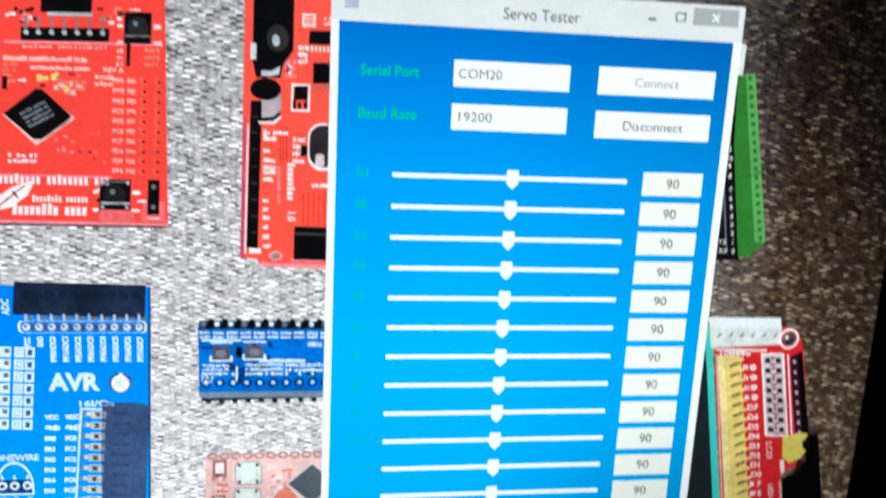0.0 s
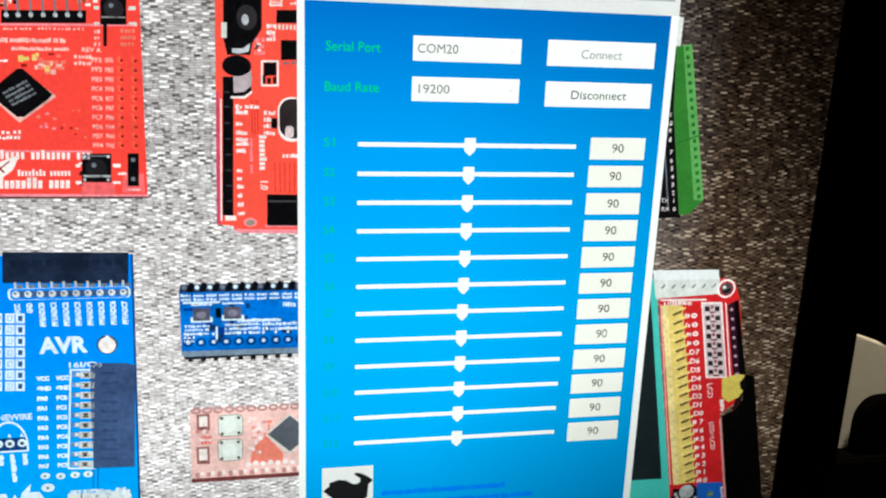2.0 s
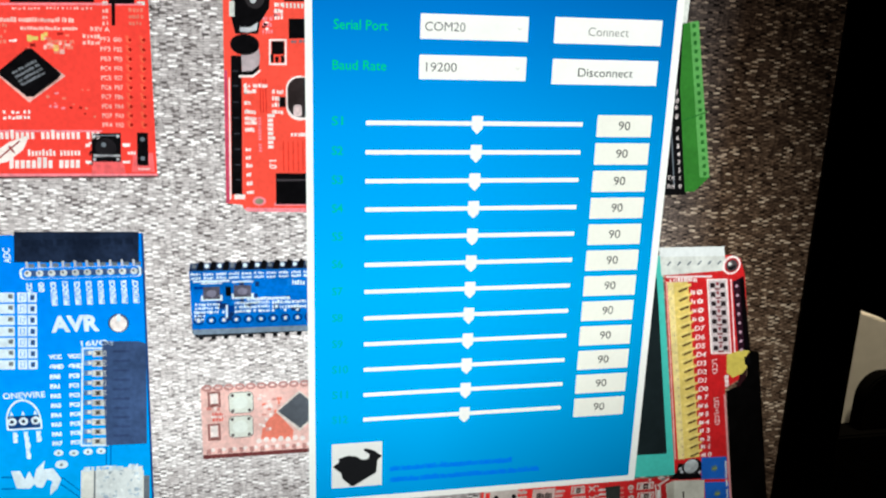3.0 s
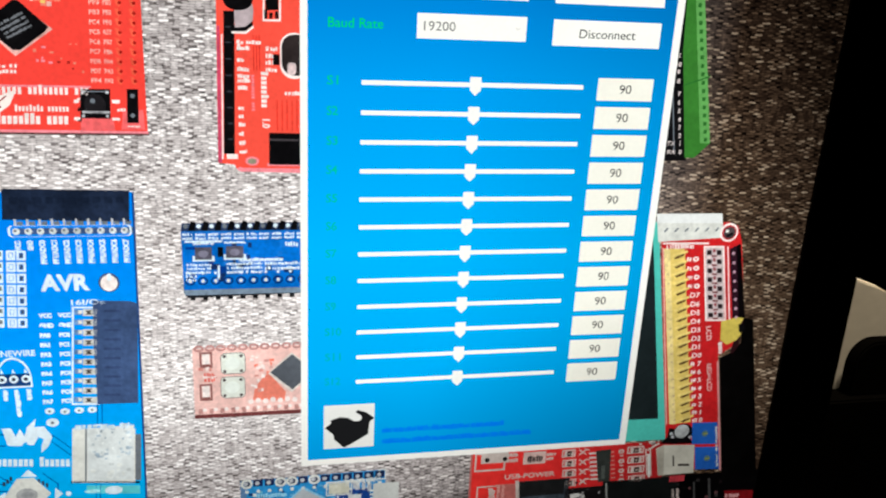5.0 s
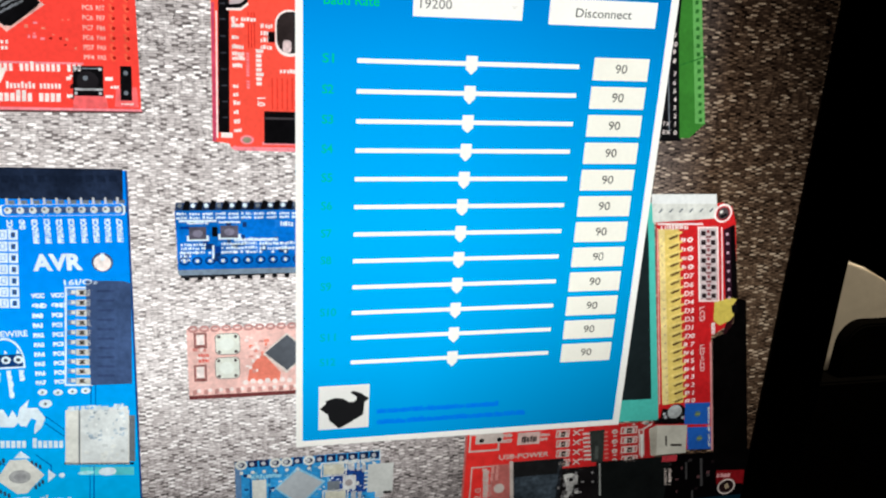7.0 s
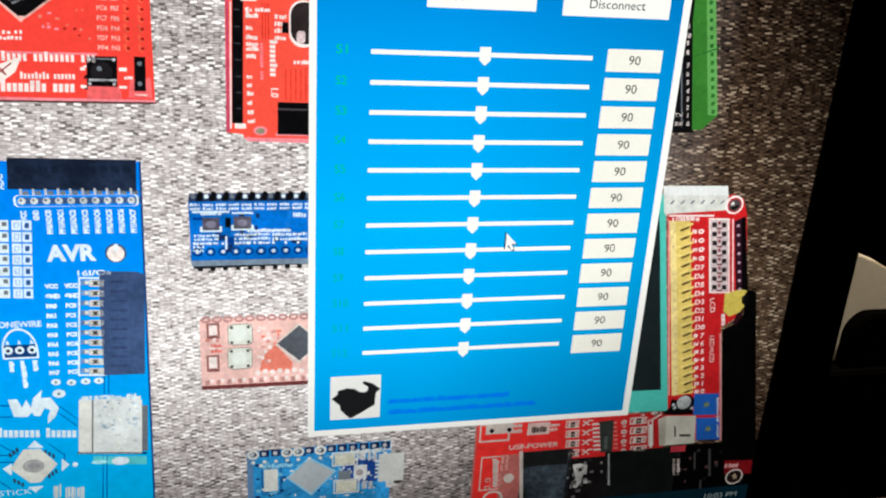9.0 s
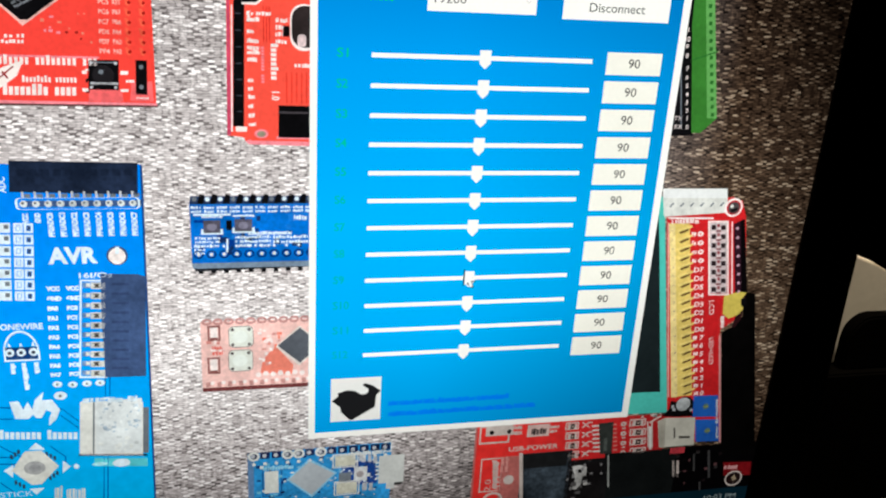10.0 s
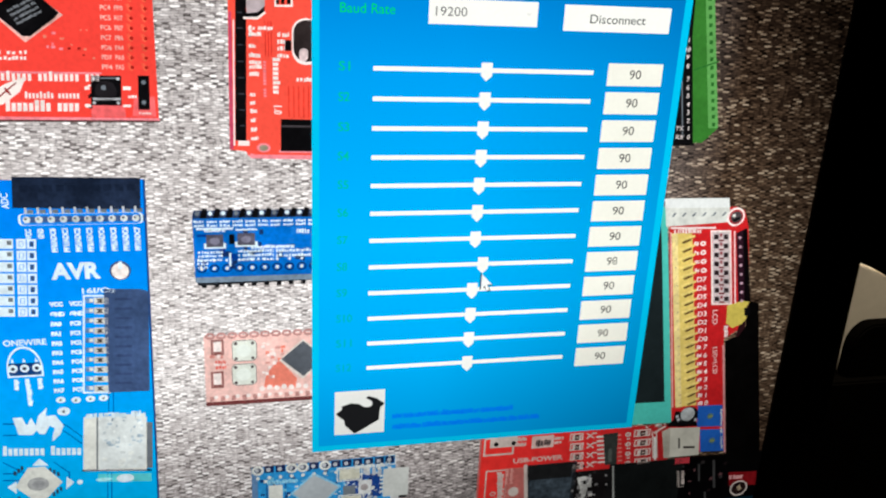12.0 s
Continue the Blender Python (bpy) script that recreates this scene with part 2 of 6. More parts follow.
BLACK_PLASTIC = solid("black_matt_plastic", (0.0045, 0.0045, 0.005), 0.7, bump=0.03, gloss=0.12)
BLACK_PANEL = solid("black_display_panel", (0.005, 0.005, 0.005), 0.5, gloss=0.15)
CREAM = solid("cream_card", (0.62, 0.55, 0.44), 0.7, scale=25, vary=0.08)
DARK_RUBBER = solid("dark_brown_plastic", (0.0012, 0.001, 0.0008), 0.8, gloss=0.0)
WOOD = solid("dark_stained_wood", (0.05, 0.03, 0.02), 0.5, scale=8)
WALL = solid("dark_wall_paint", (0.05, 0.045, 0.04), 0.85, scale=5, vary=0.06)
FLOOR = solid("dark_floor_boards", (0.10, 0.07, 0.05), 0.6, scale=4)
CEIL = solid("ceiling_paint", (0.6, 0.58, 0.55), 0.9, scale=3, vary=0.04)

BLUE = window_blue()
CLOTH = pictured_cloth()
WHITE = plain(255, 252, 246)
PRINT = ink(250, 232, 228, 0.10, 0.10)
PRINT_B = ink(226, 240, 250, 0.10, 0.10)
INKBLACK = ink(13, 12, 14, 0.30, 0.25)
NAVY = ink(29, 39, 60, 0.25, 0.4)
SLATE = ink(62, 82, 122, 0.16, 0.22)
RED_A = ink(250, 70, 60, 0.06, 0.05)
RED_B = ink(252, 84, 68, 0.06, 0.05)
RED_C = ink(206, 34, 38, 0.12, 0.10)
# red with the display's dimming to the right painted in
RED_D = fade_ink("pictured_red_board", "X", 0.036, 0.105, [(0.0, rgb(236, 52, 48)), (0.5, rgb(214, 42, 44)), (1.0, rgb(140, 26, 30))], 0.14)
PINKISH = ink(246, 140, 150, 0.14, 0.12)
AVR_BLUE = fade_ink("pictured_blue_board", "Z", BASE + 0.165, BASE + 0.275, [(0.0, rgb(20, 190, 244)), (0.3, rgb(8, 176, 250)), (0.62, rgb(0, 152, 252)), (1.0, rgb(0, 126, 242))])
NANO_BLUE = ink(14, 110, 206, 0.16, 0.3)
SKY_BOARD = ink(50, 144, 206, 0.25, 0.30)
ROSE = ink(243, 196, 188, 0.12, 0.2)
SALMON = ink(236, 128, 108, 0.12, 0.12)
STEEL = ink(186, 186, 190, 0.14, 0.25)
PALE = ink(222, 221, 214, 0.10, 0.12)
# dimmed copies of PALE and STEEL: the dimmer lower right put into the colour
PALE_D = ink(204, 188, 180, 0.12, 0.16)
STEEL_D = ink(136, 132, 132, 0.14, 0.25)
GREY = ink(112, 118, 126, 0.12, 0.14)
TEAL = ink(84, 196, 182, 0.06, 0.06)
YELLOW = ink(232, 202, 110, 0.12, 0.12)
GREEN_D = ink(58, 122, 46, 0.10, 0.08)
GREEN_L = ink(100, 164, 86, 0.10, 0.08)
TRIM_BLUE = ink(38, 98, 190, 0.10, 0.14)
DKB = ink(24, 50, 100, 0.3, 0.3)
DKR = ink(150, 30, 26, 0.2, 0.2)
PRINT_R = ink(250, 186, 176, 0.16, 0.2)
GREEN_TEXT = plain(0, 208, 118)


# ---- building helpers ----
def part(name, bm, material, parent, label=""):
    me = bpy.data.meshes.new(name)
    bm.to_mesh(me)
    bm.free()
    me.materials.append(material)
    ob = new(name, me)
    if parent is not None:
        ob.parent = parent
    if label:
        ob["label"] = label
    return ob


def origin(parent):
    """The place of a thing's root: parts are built in its space."""
    while parent is not None and parent.parent is not None:
        parent = parent.parent
    return parent.location if parent is not None else Vector((0, 0, 0))


def put_poly(bm, pts, layer, o, thick=0.9):
    """Adds a thin plate with the outline pts (u, v) at a display layer."""
    area = sum(a[0] * b[1] - b[0] * a[1] for a, b in zip(pts, pts[1:] + pts[:1]))
    pts = pts if area > 0 else pts[::-1]
    y0, y1 = -STEP * layer - o.y, -STEP * (layer - thick) - o.y
    front = [bm.verts.new((u / 1000 - o.x, y0, v / 1000 + BASE - o.z)) for u, v in pts]
    back = [bm.verts.new((u / 1000 - o.x, y1, v / 1000 + BASE - o.z)) for u, v in pts]
    bm.faces.new(front)
    for i in range(len(pts)):
        j = (i + 1) % len(pts)
        bm.faces.new((front[j], front[i], back[i], back[j]))


def plate(name, pts, mat, parent, layer, label=""):
    bm = bmesh.new()
    put_poly(bm, list(pts), layer, origin(parent))
    return part(name, bm, mat, parent, label)


def box4(q):
    """The corners of a box (left, low, right, top), or the four corners themselves."""
    if len(q) == 4 and isinstance(q[0], tuple):
        return list(q)
    l, b, r, t = q
    return [(l, b), (r, b), (r, t), (l, t)]


def inside(q, s, t):
    """The point at the shares s (across) and t (up) of a four-cornered field."""
    a, b, c, d = box4(q)
    lo = (a[0] + (b[0] - a[0]) * s, a[1] + (b[1] - a[1]) * s)
    hi = (d[0] + (c[0] - d[0]) * s, d[1] + (c[1] - d[1]) * s)
    return (lo[0] + (hi[0] - lo[0]) * t, lo[1] + (hi[1] - lo[1]) * t)


def sides(q):
    """Width and height of a four-cornered field."""
    a, b, c, d = box4(q)
    return math.dist(a, b), math.dist(a, d)


def sub_box(q, s0, t0, s1, t1):
    return [inside(q, s0, t0), inside(q, s1, t0), inside(q, s1, t1), inside(q, s0, t1)]


def rect(name, q, mat, parent, layer, label=""):
    return plate(name, box4(q), mat, parent, layer, label)


def rounded(q, rad, n=5):
    l, b, r, t = q
    pts = []
    for cx, cy, a0 in ((r - rad, b + rad, -90), (r - rad, t - rad, 0), (l + rad, t - rad, 90), (l + rad, b + rad, 180)):
        pts += [(cx + rad * math.cos(radians(a0 + 90 * i / n)), cy + rad * math.sin(radians(a0 + 90 * i / n))) for i in range(n + 1)]
    return pts


def circle(c, r, ry=None, n=22, a0=0, a1=360):
    ry = ry or r
    closed = a1 - a0 >= 360
    return [(c[0] + r * math.cos(radians(a0 + (a1 - a0) * i / (n if closed else n - 1))),
             c[1] + ry * math.sin(radians(a0 + (a1 - a0) * i / (n if closed else n - 1)))) for i in range(n)]


def disc(name, c, r, mat, parent, layer, label="", ry=None):
    return plate(name, circle(c, r, ry), mat, parent, layer, label)


def many(name, polys, mat, parent, layer, label=""):
    """Several small plates of one marking or one row of pins, joined."""
    bm, o = bmesh.new(), origin(parent)
    for p in polys:
        put_poly(bm, list(p), layer, o)
    return part(name, bm, mat, parent, label)


def ring(name, outer, w, mat, parent, layer, label=""):
    """A closed band along an outline, w wide."""
    o, bm = origin(parent), bmesh.new()
    outer = list(outer)
    area = sum(a[0] * b[1] - b[0] * a[1] for a, b in zip(outer, outer[1:] + outer[:1]))
    outer = outer if area > 0 else outer[::-1]
    cx, cy = sum(p[0] for p in outer) / len(outer), sum(p[1] for p in outer) / len(outer)
    square = len(outer) == 4
    inner = []
    for p in outer:
        dx, dy = cx - p[0], cy - p[1]
        k = math.hypot(dx, dy) or 1
        inner.append((p[0] + math.copysign(min(w, abs(dx)), dx), p[1] + math.copysign(min(w, abs(dy)), dy)) if square
                     else (p[0] + dx / k * w * 1.2, p[1] + dy / k * w * 1.2))
    y0, y1 = -STEP * layer - o.y, -STEP * (layer - 0.9) - o.y
    rows = [[bm.verts.new((u / 1000 - o.x, y, v / 1000 + BASE - o.z)) for u, v in pts] for pts, y in ((outer, y0), (inner, y0), (inner, y1), (outer, y1))]
    n = len(outer)
    for r0, r1 in ((0, 1), (1, 2), (3, 0)):
        for i in range(n):
            j = (i + 1) % n
            bm.faces.new((rows[r0][i], rows[r0][j], rows[r1][j], rows[r1][i]))
    return part(name, bm, mat, parent, label)


def loop_of(outer, w):
    """Strips along a closed outline, w wide, as polygons."""
    out = []
    cx, cy = sum(p[0] for p in outer) / len(outer), sum(p[1] for p in outer) / len(outer)

    def inner(p):
        d = math.hypot(p[0] - cx, p[1] - cy) or 1
        return (p[0] - (p[0] - cx) / d * w * 1.2, p[1] - (p[1] - cy) / d * w * 1.2)
    for a, b in zip(outer, outer[1:] + outer[:1]):
        out.append([a, b, inner(b), inner(a)])
    return out


def outline(name, q, w, mat, parent, layer, rad=0.0, label=""):
    return ring(name, rounded(q, rad) if rad else box4(q), w, mat, parent, layer, label)


rnd = random.Random(11)


def bars(q, rows, mat, parent, layer, gap=0.35, upright=False, name="marking", fill=0.62, tilt=0.0, size=0.55):
    """Unreadable printed writing: rows of short uneven bars."""
    wide, high = sides(q)
    polys = []
    long, step = (high, wide / rows) if upright else (wide, high / rows)
    thick = min(size, step * 0.5) if size < 0.6 else size
    for i in range(rows):
        at = 0.0
        while at < long - 0.12:
            n = min(rnd.uniform(0.5, 1.25) * thick, long - at)
            tall = fill * rnd.uniform(0.72, 1.08)
            off = rnd.uniform(0, 0.12)
            a, b = at / long, (at + n) / long
            c, d = (i + off) / rows + tilt * at / high, (i + off + tall) / rows + tilt * at / high
            polys.append(sub_box(q, c, 1 - b, d, 1 - a) if upright else sub_box(q, a, c, b, d))
            at += n + gap * rnd.uniform(0.25, 1.0) * (2.2 if rnd.random() < 0.16 else 0.8)
    return tagged(many(name, polys, mat, parent, layer), kind="stuff")


def lettering(q, mat, parent, layer, pitch, tall=(), heavy=False):
    """A word that is not spelled: plain upright bars of a letter's size."""
    n, polys = int(sides(q)[0] / pitch), []
    for k in range(n):
        if k % 9 == 8:
            continue
        high_k = 1.0 if k in tall else 0.74
        polys.append(sub_box(q, k / n, 0, (k + (0.72 if heavy else 0.62)) / n, high_k))
    return tagged(many("marking", polys, mat, parent, layer), kind="stuff")


def scatter(q, n, mats, parent, layer, size=(0.5, 1.3)):
    """Small surface components, each its own piece."""
    wide, high = sides(q)
    for _ in range(n):
        a, b = rnd.uniform(*size), rnd.uniform(*size) * 0.8
        s0, t0 = rnd.uniform(0, 1 - a / wide), rnd.uniform(0, 1 - b / high)
        rect("small_component", sub_box(q, s0, t0, s0 + a / wide, t0 + b / high), rnd.choice(mats), parent, layer)


def text(name, body, at, size, mat, parent, layer, align="LEFT", turn=0.0, squeeze=1.0, bold=0.0, label="", width=0.0):
    """Lettering with its baseline's start (or middle) at (u, v); size is the height of a capital in mm, width its whole length."""
    cu = bpy.data.curves.new(name, "FONT")
    cu.body, cu.align_x, cu.size, cu.offset, cu.resolution_u = body, align, size / 0.70, bold, 3
    tmp = new(name, cu)
    me = bpy.data.meshes.new_from_object(tmp)
    bpy.data.objects.remove(tmp)
    bpy.data.curves.remove(cu)
    o, c, s = origin(parent), math.cos(radians(turn)), math.sin(radians(turn))
    if width:
        run = [v.co.x for v in me.vertices]
        squeeze = width / (max(run) - min(run))
    for v in me.vertices:
        x, y = v.co.x * squeeze, v.co.y
        v.co = ((at[0] + x * c - y * s) / 1000 - o.x, -STEP * layer - o.y, (at[1] + x * s + y * c) / 1000 + BASE - o.z)
    me.name = name
    me.materials.clear()
    me.materials.append(mat)
    ob = new(name, me)
    ob.parent = parent
    if label:
        ob["label"] = label
    return ob


def thing(name, at, label, category, group=""):
    """The root of a thing shown on the display, at its lower left corner."""
    root = new(name)
    root.empty_display_size = 0.005
    root.location = (at[0] / 1000, -STEP, at[1] / 1000 + BASE)
    return tagged(root, label, category, group)


def block(bm, x0, y0, z0, x1, y1, z1, bevel=0.0, seg=2):
    vs = [bm.verts.new(p) for p in ((x0, y0, z0), (x1, y0, z0), (x1, y1, z0), (x0, y1, z0), (x0, y0, z1), (x1, y0, z1), (x1, y1, z1), (x0, y1, z1))]
    fs = [bm.faces.new([vs[i] for i in f]) for f in ((3, 2, 1, 0), (4, 5, 6, 7), (0, 1, 5, 4), (1, 2, 6, 5), (2, 3, 7, 6), (3, 0, 4, 7))]
    if bevel:
        es = {e for f in fs for e in f.edges}
        bmesh.ops.bevel(bm, geom=list(es), offset=bevel, segments=seg, affect="EDGES")


def solid_box(name, lo, hi, mat, parent=None, bevel=0.0, o=Vector((0, 0, 0)), label=""):
    bm = bmesh.new()
    block(bm, *(Vector(lo) - o), *(Vector(hi) - o), bevel)
    return part(name, bm, mat, parent, label)


# ---- the room ----
def room():
    x0, x1, y0, y1, h, w = -2.2, 2.2, -2.0, 2.4, 2.45, 0.12
    tagged(solid_box("floor", (x0, y0, -0.1), (x1, y1, 0), FLOOR), "dark wooden floor of the dim room", "floor", kind="structure")
    tagged(solid_box("ceiling", (x0, y0, h), (x1, y1, h + 0.1), CEIL), "plain pale ceiling of the dim room", "ceiling", kind="structure")
    for name, lo, hi in (("wall_north", (x0, y1, 0), (x1, y1 + w, h)), ("wall_south", (x0, y0 - w, 0), (x1, y0, h)),
                         ("wall_east", (x1, y0, 0), (x1 + w, y1, h)), ("wall_west", (x0 - w, y0, 0), (x0, y1, h))):
        tagged(solid_box(name, lo, hi, WALL), "plain painted wall in the dim room", "wall", kind="structure")


def added_card_lamp():
    # body for the added spot light, kept out of the camera's view
    root = tagged(new("added_card_lamp"), "added small dark metal lamp with a cone shade, out of view", "lamp")
    root.location = (0.50, 0.14, DESK)

    def rod(name, a, b, r0, r1, cap=True):
        a, b = Vector(a), Vector(b)
        bm = bmesh.new()
        m = Matrix.Translation((a + b) / 2) @ (b - a).to_track_quat("Z", "Y").to_matrix().to_4x4()
        bmesh.ops.create_cone(bm, cap_ends=cap, segments=28, radius1=r0, radius2=r1, depth=(b - a).length, matrix=m)
        return part(name, bm, BLACK_PLASTIC, root)
    c = Vector((0.235, 0.006, 1.24)) - root.location
    d = (Vector((0.235, 0.062, 0.845)) - Vector((0.235, 0.006, 1.24))).normalized()
    rod("foot", (0, 0, 0), (0, 0, 0.018), 0.075, 0.07)
    rod("stem", (0, 0, 0.018), (0, 0, 0.545), 0.006, 0.006)
    rod("arm", (0, 0, 0.54), c - d * 0.028, 0.005, 0.005)
    rod("shade", c - d * 0.03, c + d * 0.035, 0.018, 0.05, False)


def desk():
    root = tagged(new("desk"), "dark stained wooden desk under the laptop", "desk")
    o = Vector((0, 0.05, 0))
    root.location = o
    solid_box("desktop", (-0.75, -0.45, DESK - 0.03), (0.75, 0.40, DESK), WOOD, root, 0.003, o)
    for x in (-0.70, 0.70):
        for y in (-0.40, 0.35):
            solid_box("leg", (x - 0.025, y - 0.025, 0), (x + 0.025, y + 0.025, DESK - 0.0301), WOOD, root, 0.003, o)


def laptop():
    root = tagged(new("laptop"), "black laptop with its lit display open on the desk", "laptop")
    o = Vector((-0.0455, -0.1, DESK))
    root.location = o
    z = BASE
    l, b, r, t = -0.2180, z + 0.1537, 0.1270, z + 0.3477           # the lit area
    L, B, R, T = l - 0.0196, z + 0.1335, r + 0.0196, t + 0.019        # the lid's outline
    base_top = DESK + 0.0205
    solid_box("base", (L, -0.245, DESK), (R, 0.012, base_top), BLACK_PLASTIC, root, 0.003, o, "black laptop base")
    bm = bmesh.new()
    bmesh.ops.create_cone(bm, cap_ends=True, segments=20, radius1=0.0055, radius2=0.0055, depth=R - L - 0.06,
                          matrix=Matrix.Translation(Vector(((L + R) / 2, 0.006, base_top + 0.001)) - o) @ Matrix.Rotation(radians(90), 4, "Y"))
    part("hinge", bm, BLACK_PLASTIC, root)
    solid_box("lid", (L, 0.0012, B), (R, 0.0085, T), BLACK_PLASTIC, root, 0.002, o, "black laptop lid")
    solid_box("display_panel", (l - 0.001, 0.0002, b - 0.001), (r + 0.001, 0.0011, t + 0.001), BLACK_PANEL, root, 0, o)
    f = -0.0016
    for lo, hi in (((L, f, B), (l, 0.0010, T)), ((r, f, B), (R, 0.0010, T)), ((l, f, B), (r, 0.0010, b)), ((l, f, t), (r, 0.0010, T))):
        solid_box("bezel", lo, hi, BLACK_PLASTIC, root, 0.0005, o, "matt black display bezel")


def things_behind():
    """A cream card box and a black rounded speaker that show past the laptop's edge."""
    def prism(name, pts, y0, y1, mat, root, o, bevel):
        bm = bmesh.new()
        lo = [bm.verts.new((x / 1000 - o.x, y0 - o.y, v / 1000 + BASE - o.z)) for x, v in pts]
        hi = [bm.verts.new((x / 1000 - o.x, y1 - o.y, v / 1000 + BASE - o.z)) for x, v in pts]
        bm.faces.new(lo), bm.faces.new(hi[::-1])
        for i in range(len(pts)):
            j = (i + 1) % len(pts)
            bm.faces.new((lo[j], lo[i], hi[i], hi[j]))
        bmesh.ops.recalc_face_normals(bm, faces=bm.faces)
        bmesh.ops.bevel(bm, geom=[e for e in bm.edges if abs(e.verts[0].co.y - e.verts[1].co.y) < 1e-6], offset=bevel, segments=2, affect="EDGES")
        return part(name, bm, mat, root)
    d = (DESK - BASE) * 1000
    card = tagged(new("card_panel"), "cream card panel with a sloping worn top edge", "panel")
    card.location = (0.25, 0.064, DESK)
    prism("panel_face", [(150, d), (330, d), (330, 179), (262, 191), (232, 204), (225, 208.2), (218, 212.6), (210.5, 216.4), (199.5, 220.3), (150, 238)], 0.0620, 0.0665, CREAM, card, card.location, 0.0006)
    sp = tagged(new("loudspeaker"), "black rounded plastic loudspeaker standing on the desk", "speaker")
    sp.location = (0.25, 0.056, DESK)
    shoulder, top, left, right, rx, rz = 174.3, 197.2, 199.7, 304.0, 9.5, 11.0
    arch = [(left, shoulder)] + [(left + rx - rx * math.cos(radians(a)), top - rz + rz * math.sin(radians(a))) for a in range(0, 91, 9)]
    arch += [(right - rx + rx * math.sin(radians(a)), top - rz + rz * math.cos(radians(a))) for a in range(0, 91, 9)] + [(right, shoulder)]
    prism("speaker_top", arch, 0.0535, 0.0600, DARK_RUBBER, sp, sp.location, 0.0008)
    prism("speaker_base", [(160, d), (318, d), (318, shoulder), (160, shoulder)], 0.0500, 0.0610, DARK_RUBBER, sp, sp.location, 0.0008)


# ---- the desktop picture ----
def desktop():
    root = thing("desktop_picture", (-217.9, 153.8), "desktop picture of a grey woven mat on the display", "picture")
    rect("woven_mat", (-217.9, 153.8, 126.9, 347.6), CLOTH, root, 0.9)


def pin_row(root, c0, c1, n, mat, layer, r=0.45, name="pin"):
    for i in range(n):
        k = i / (n - 1)
        disc(name, (c0[0] + (c1[0] - c0[0]) * k, c0[1] + (c1[1] - c0[1]) * k), r, mat, root, layer)


def red_board_large():
    """Red board with a black square chip set cornerwise."""
    edge_t, edge_b = (-49.2, 333.7), (-49.5, 287.6)
    root = thing("circuit_board", (-120, edge_b[1]), "bright red circuit board with a black cornerwise chip", "circuit board", "boards in the desktop picture")
    plate("board", [(-140, edge_b[1] + 0.4), edge_b, edge_t, (edge_t[0] - 0.3, 347), (-140, 347)], RED_A, root, 2)
    plate("board_edge", [(-140, edge_b[1] - 0.55), (edge_b[0] + 0.2, edge_b[1] - 0.55), edge_b, (-140, edge_b[1] + 0.4)], PINKISH, root, 2, "pale pink board edge")
    plate("chip_rim", [(-82.4, 310.2), (-76.1, 304.0), (-68.0, 310.0), (-75.2, 316.0)], ink(232, 178, 170, 0.2, 0.3), root, 3)
    chip = plate("chip", [(-82.2, 310.5), (-81.2, 311.3), (-75.6, 315.9), (-74.5, 315.9), (-68.8, 310.5), (-69.5, 309.5), (-75.0, 305.3), (-76.5, 305.3)], INKBLACK, root, 4)
    bars([(-77.2, 307.6), (-72.0, 310.4), (-74.2, 313.9), (-79.3, 311.0)], 4, ink(120, 122, 128), chip, 5, 0.22, fill=0.55)
    header = rect("pin_header", [(-78.1, 325.6), (-60.7, 326.2), (-60.5, 328.9), (-77.9, 328.3)], INKBLACK, root, 3)
    for i in range(7):
        q = {0: (-76.9, 329.0), 1: (-74.5, 329.1), 2: (-71.9, 329.2), 3: (-69.4, 329.3), 4: (-66.9, 329.4), 5: (-64.4, 329.5), 6: (-61.8, 329.6)}[i]
        pin = rect("pin", (q[0] - 0.22, q[1] - 1.8, q[0] + 0.22, q[1] + 1.6), GREY, header, 4)
        disc("pin_tip", (q[0], q[1] - 1.7), 0.5, STEEL, pin, 5)
    top = rect("chip", [(-73.9, 331.5), (-63.9, 331.9), (-63.5, 336.7), (-73.5, 336.3)], INKBLACK, root, 4)
    rect("chip_rim", [(-72.6, 330.9), (-63.9, 331.2), (-63.8, 332.2), (-72.5, 331.8)], STEEL, root, 3)
    button = rect("push_button", [(-57.7, 326.0), (-52.2, 326.2), (-51.9, 332.6), (-57.3, 332.4)], INKBLACK, root, 4)
    disc("button_cap", (-54.7, 329.5), 2.1, ink(40, 36, 38), button, 5)
    disc("cap_glint", (-55.2, 330.2), 0.5, GREY, button, 6)
    rect("button_rim", [(-57.4, 327.4), (-52.3, 327.6), (-52.3, 327.9), (-57.3, 327.8)], STEEL_D, button, 5)
    for q in ([(-58.9, 329.2), (-57.8, 329.2), (-57.8, 330.0), (-58.9, 329.9)], [(-51.6, 329.3), (-50.1, 329.4), (-50.1, 330.2), (-51.5, 330.2)], [(-51.8, 325.9), (-50.0, 325.9), (-50.0, 326.8), (-51.7, 326.7)], [(-59.0, 325.6), (-57.9, 325.7), (-57.9, 326.5), (-59.0, 326.5)]):
        rect("solder_pad", q, PALE, root, 3)
    bars([(-56.2, 332.7), (-54.3, 332.8), (-54.2, 333.5), (-56.2, 333.4)], 1, PRINT, root, 5)
    rect("jumper", [(-57.3, 321.3), (-56.6, 321.4), (-56.3, 326.1), (-57.1, 326.1)], INKBLACK, root, 4)
    rect("line", [(-81.4, 324.9), (-50.5, 325.9), (-50.5, 326.4), (-81.3, 325.4)], PINKISH, root, 3)
    bars([(-77.8, 324.1), (-60.8, 324.6), (-60.7, 325.5), (-77.7, 324.9)], 1, PRINT_R, root, 4, 0.8)
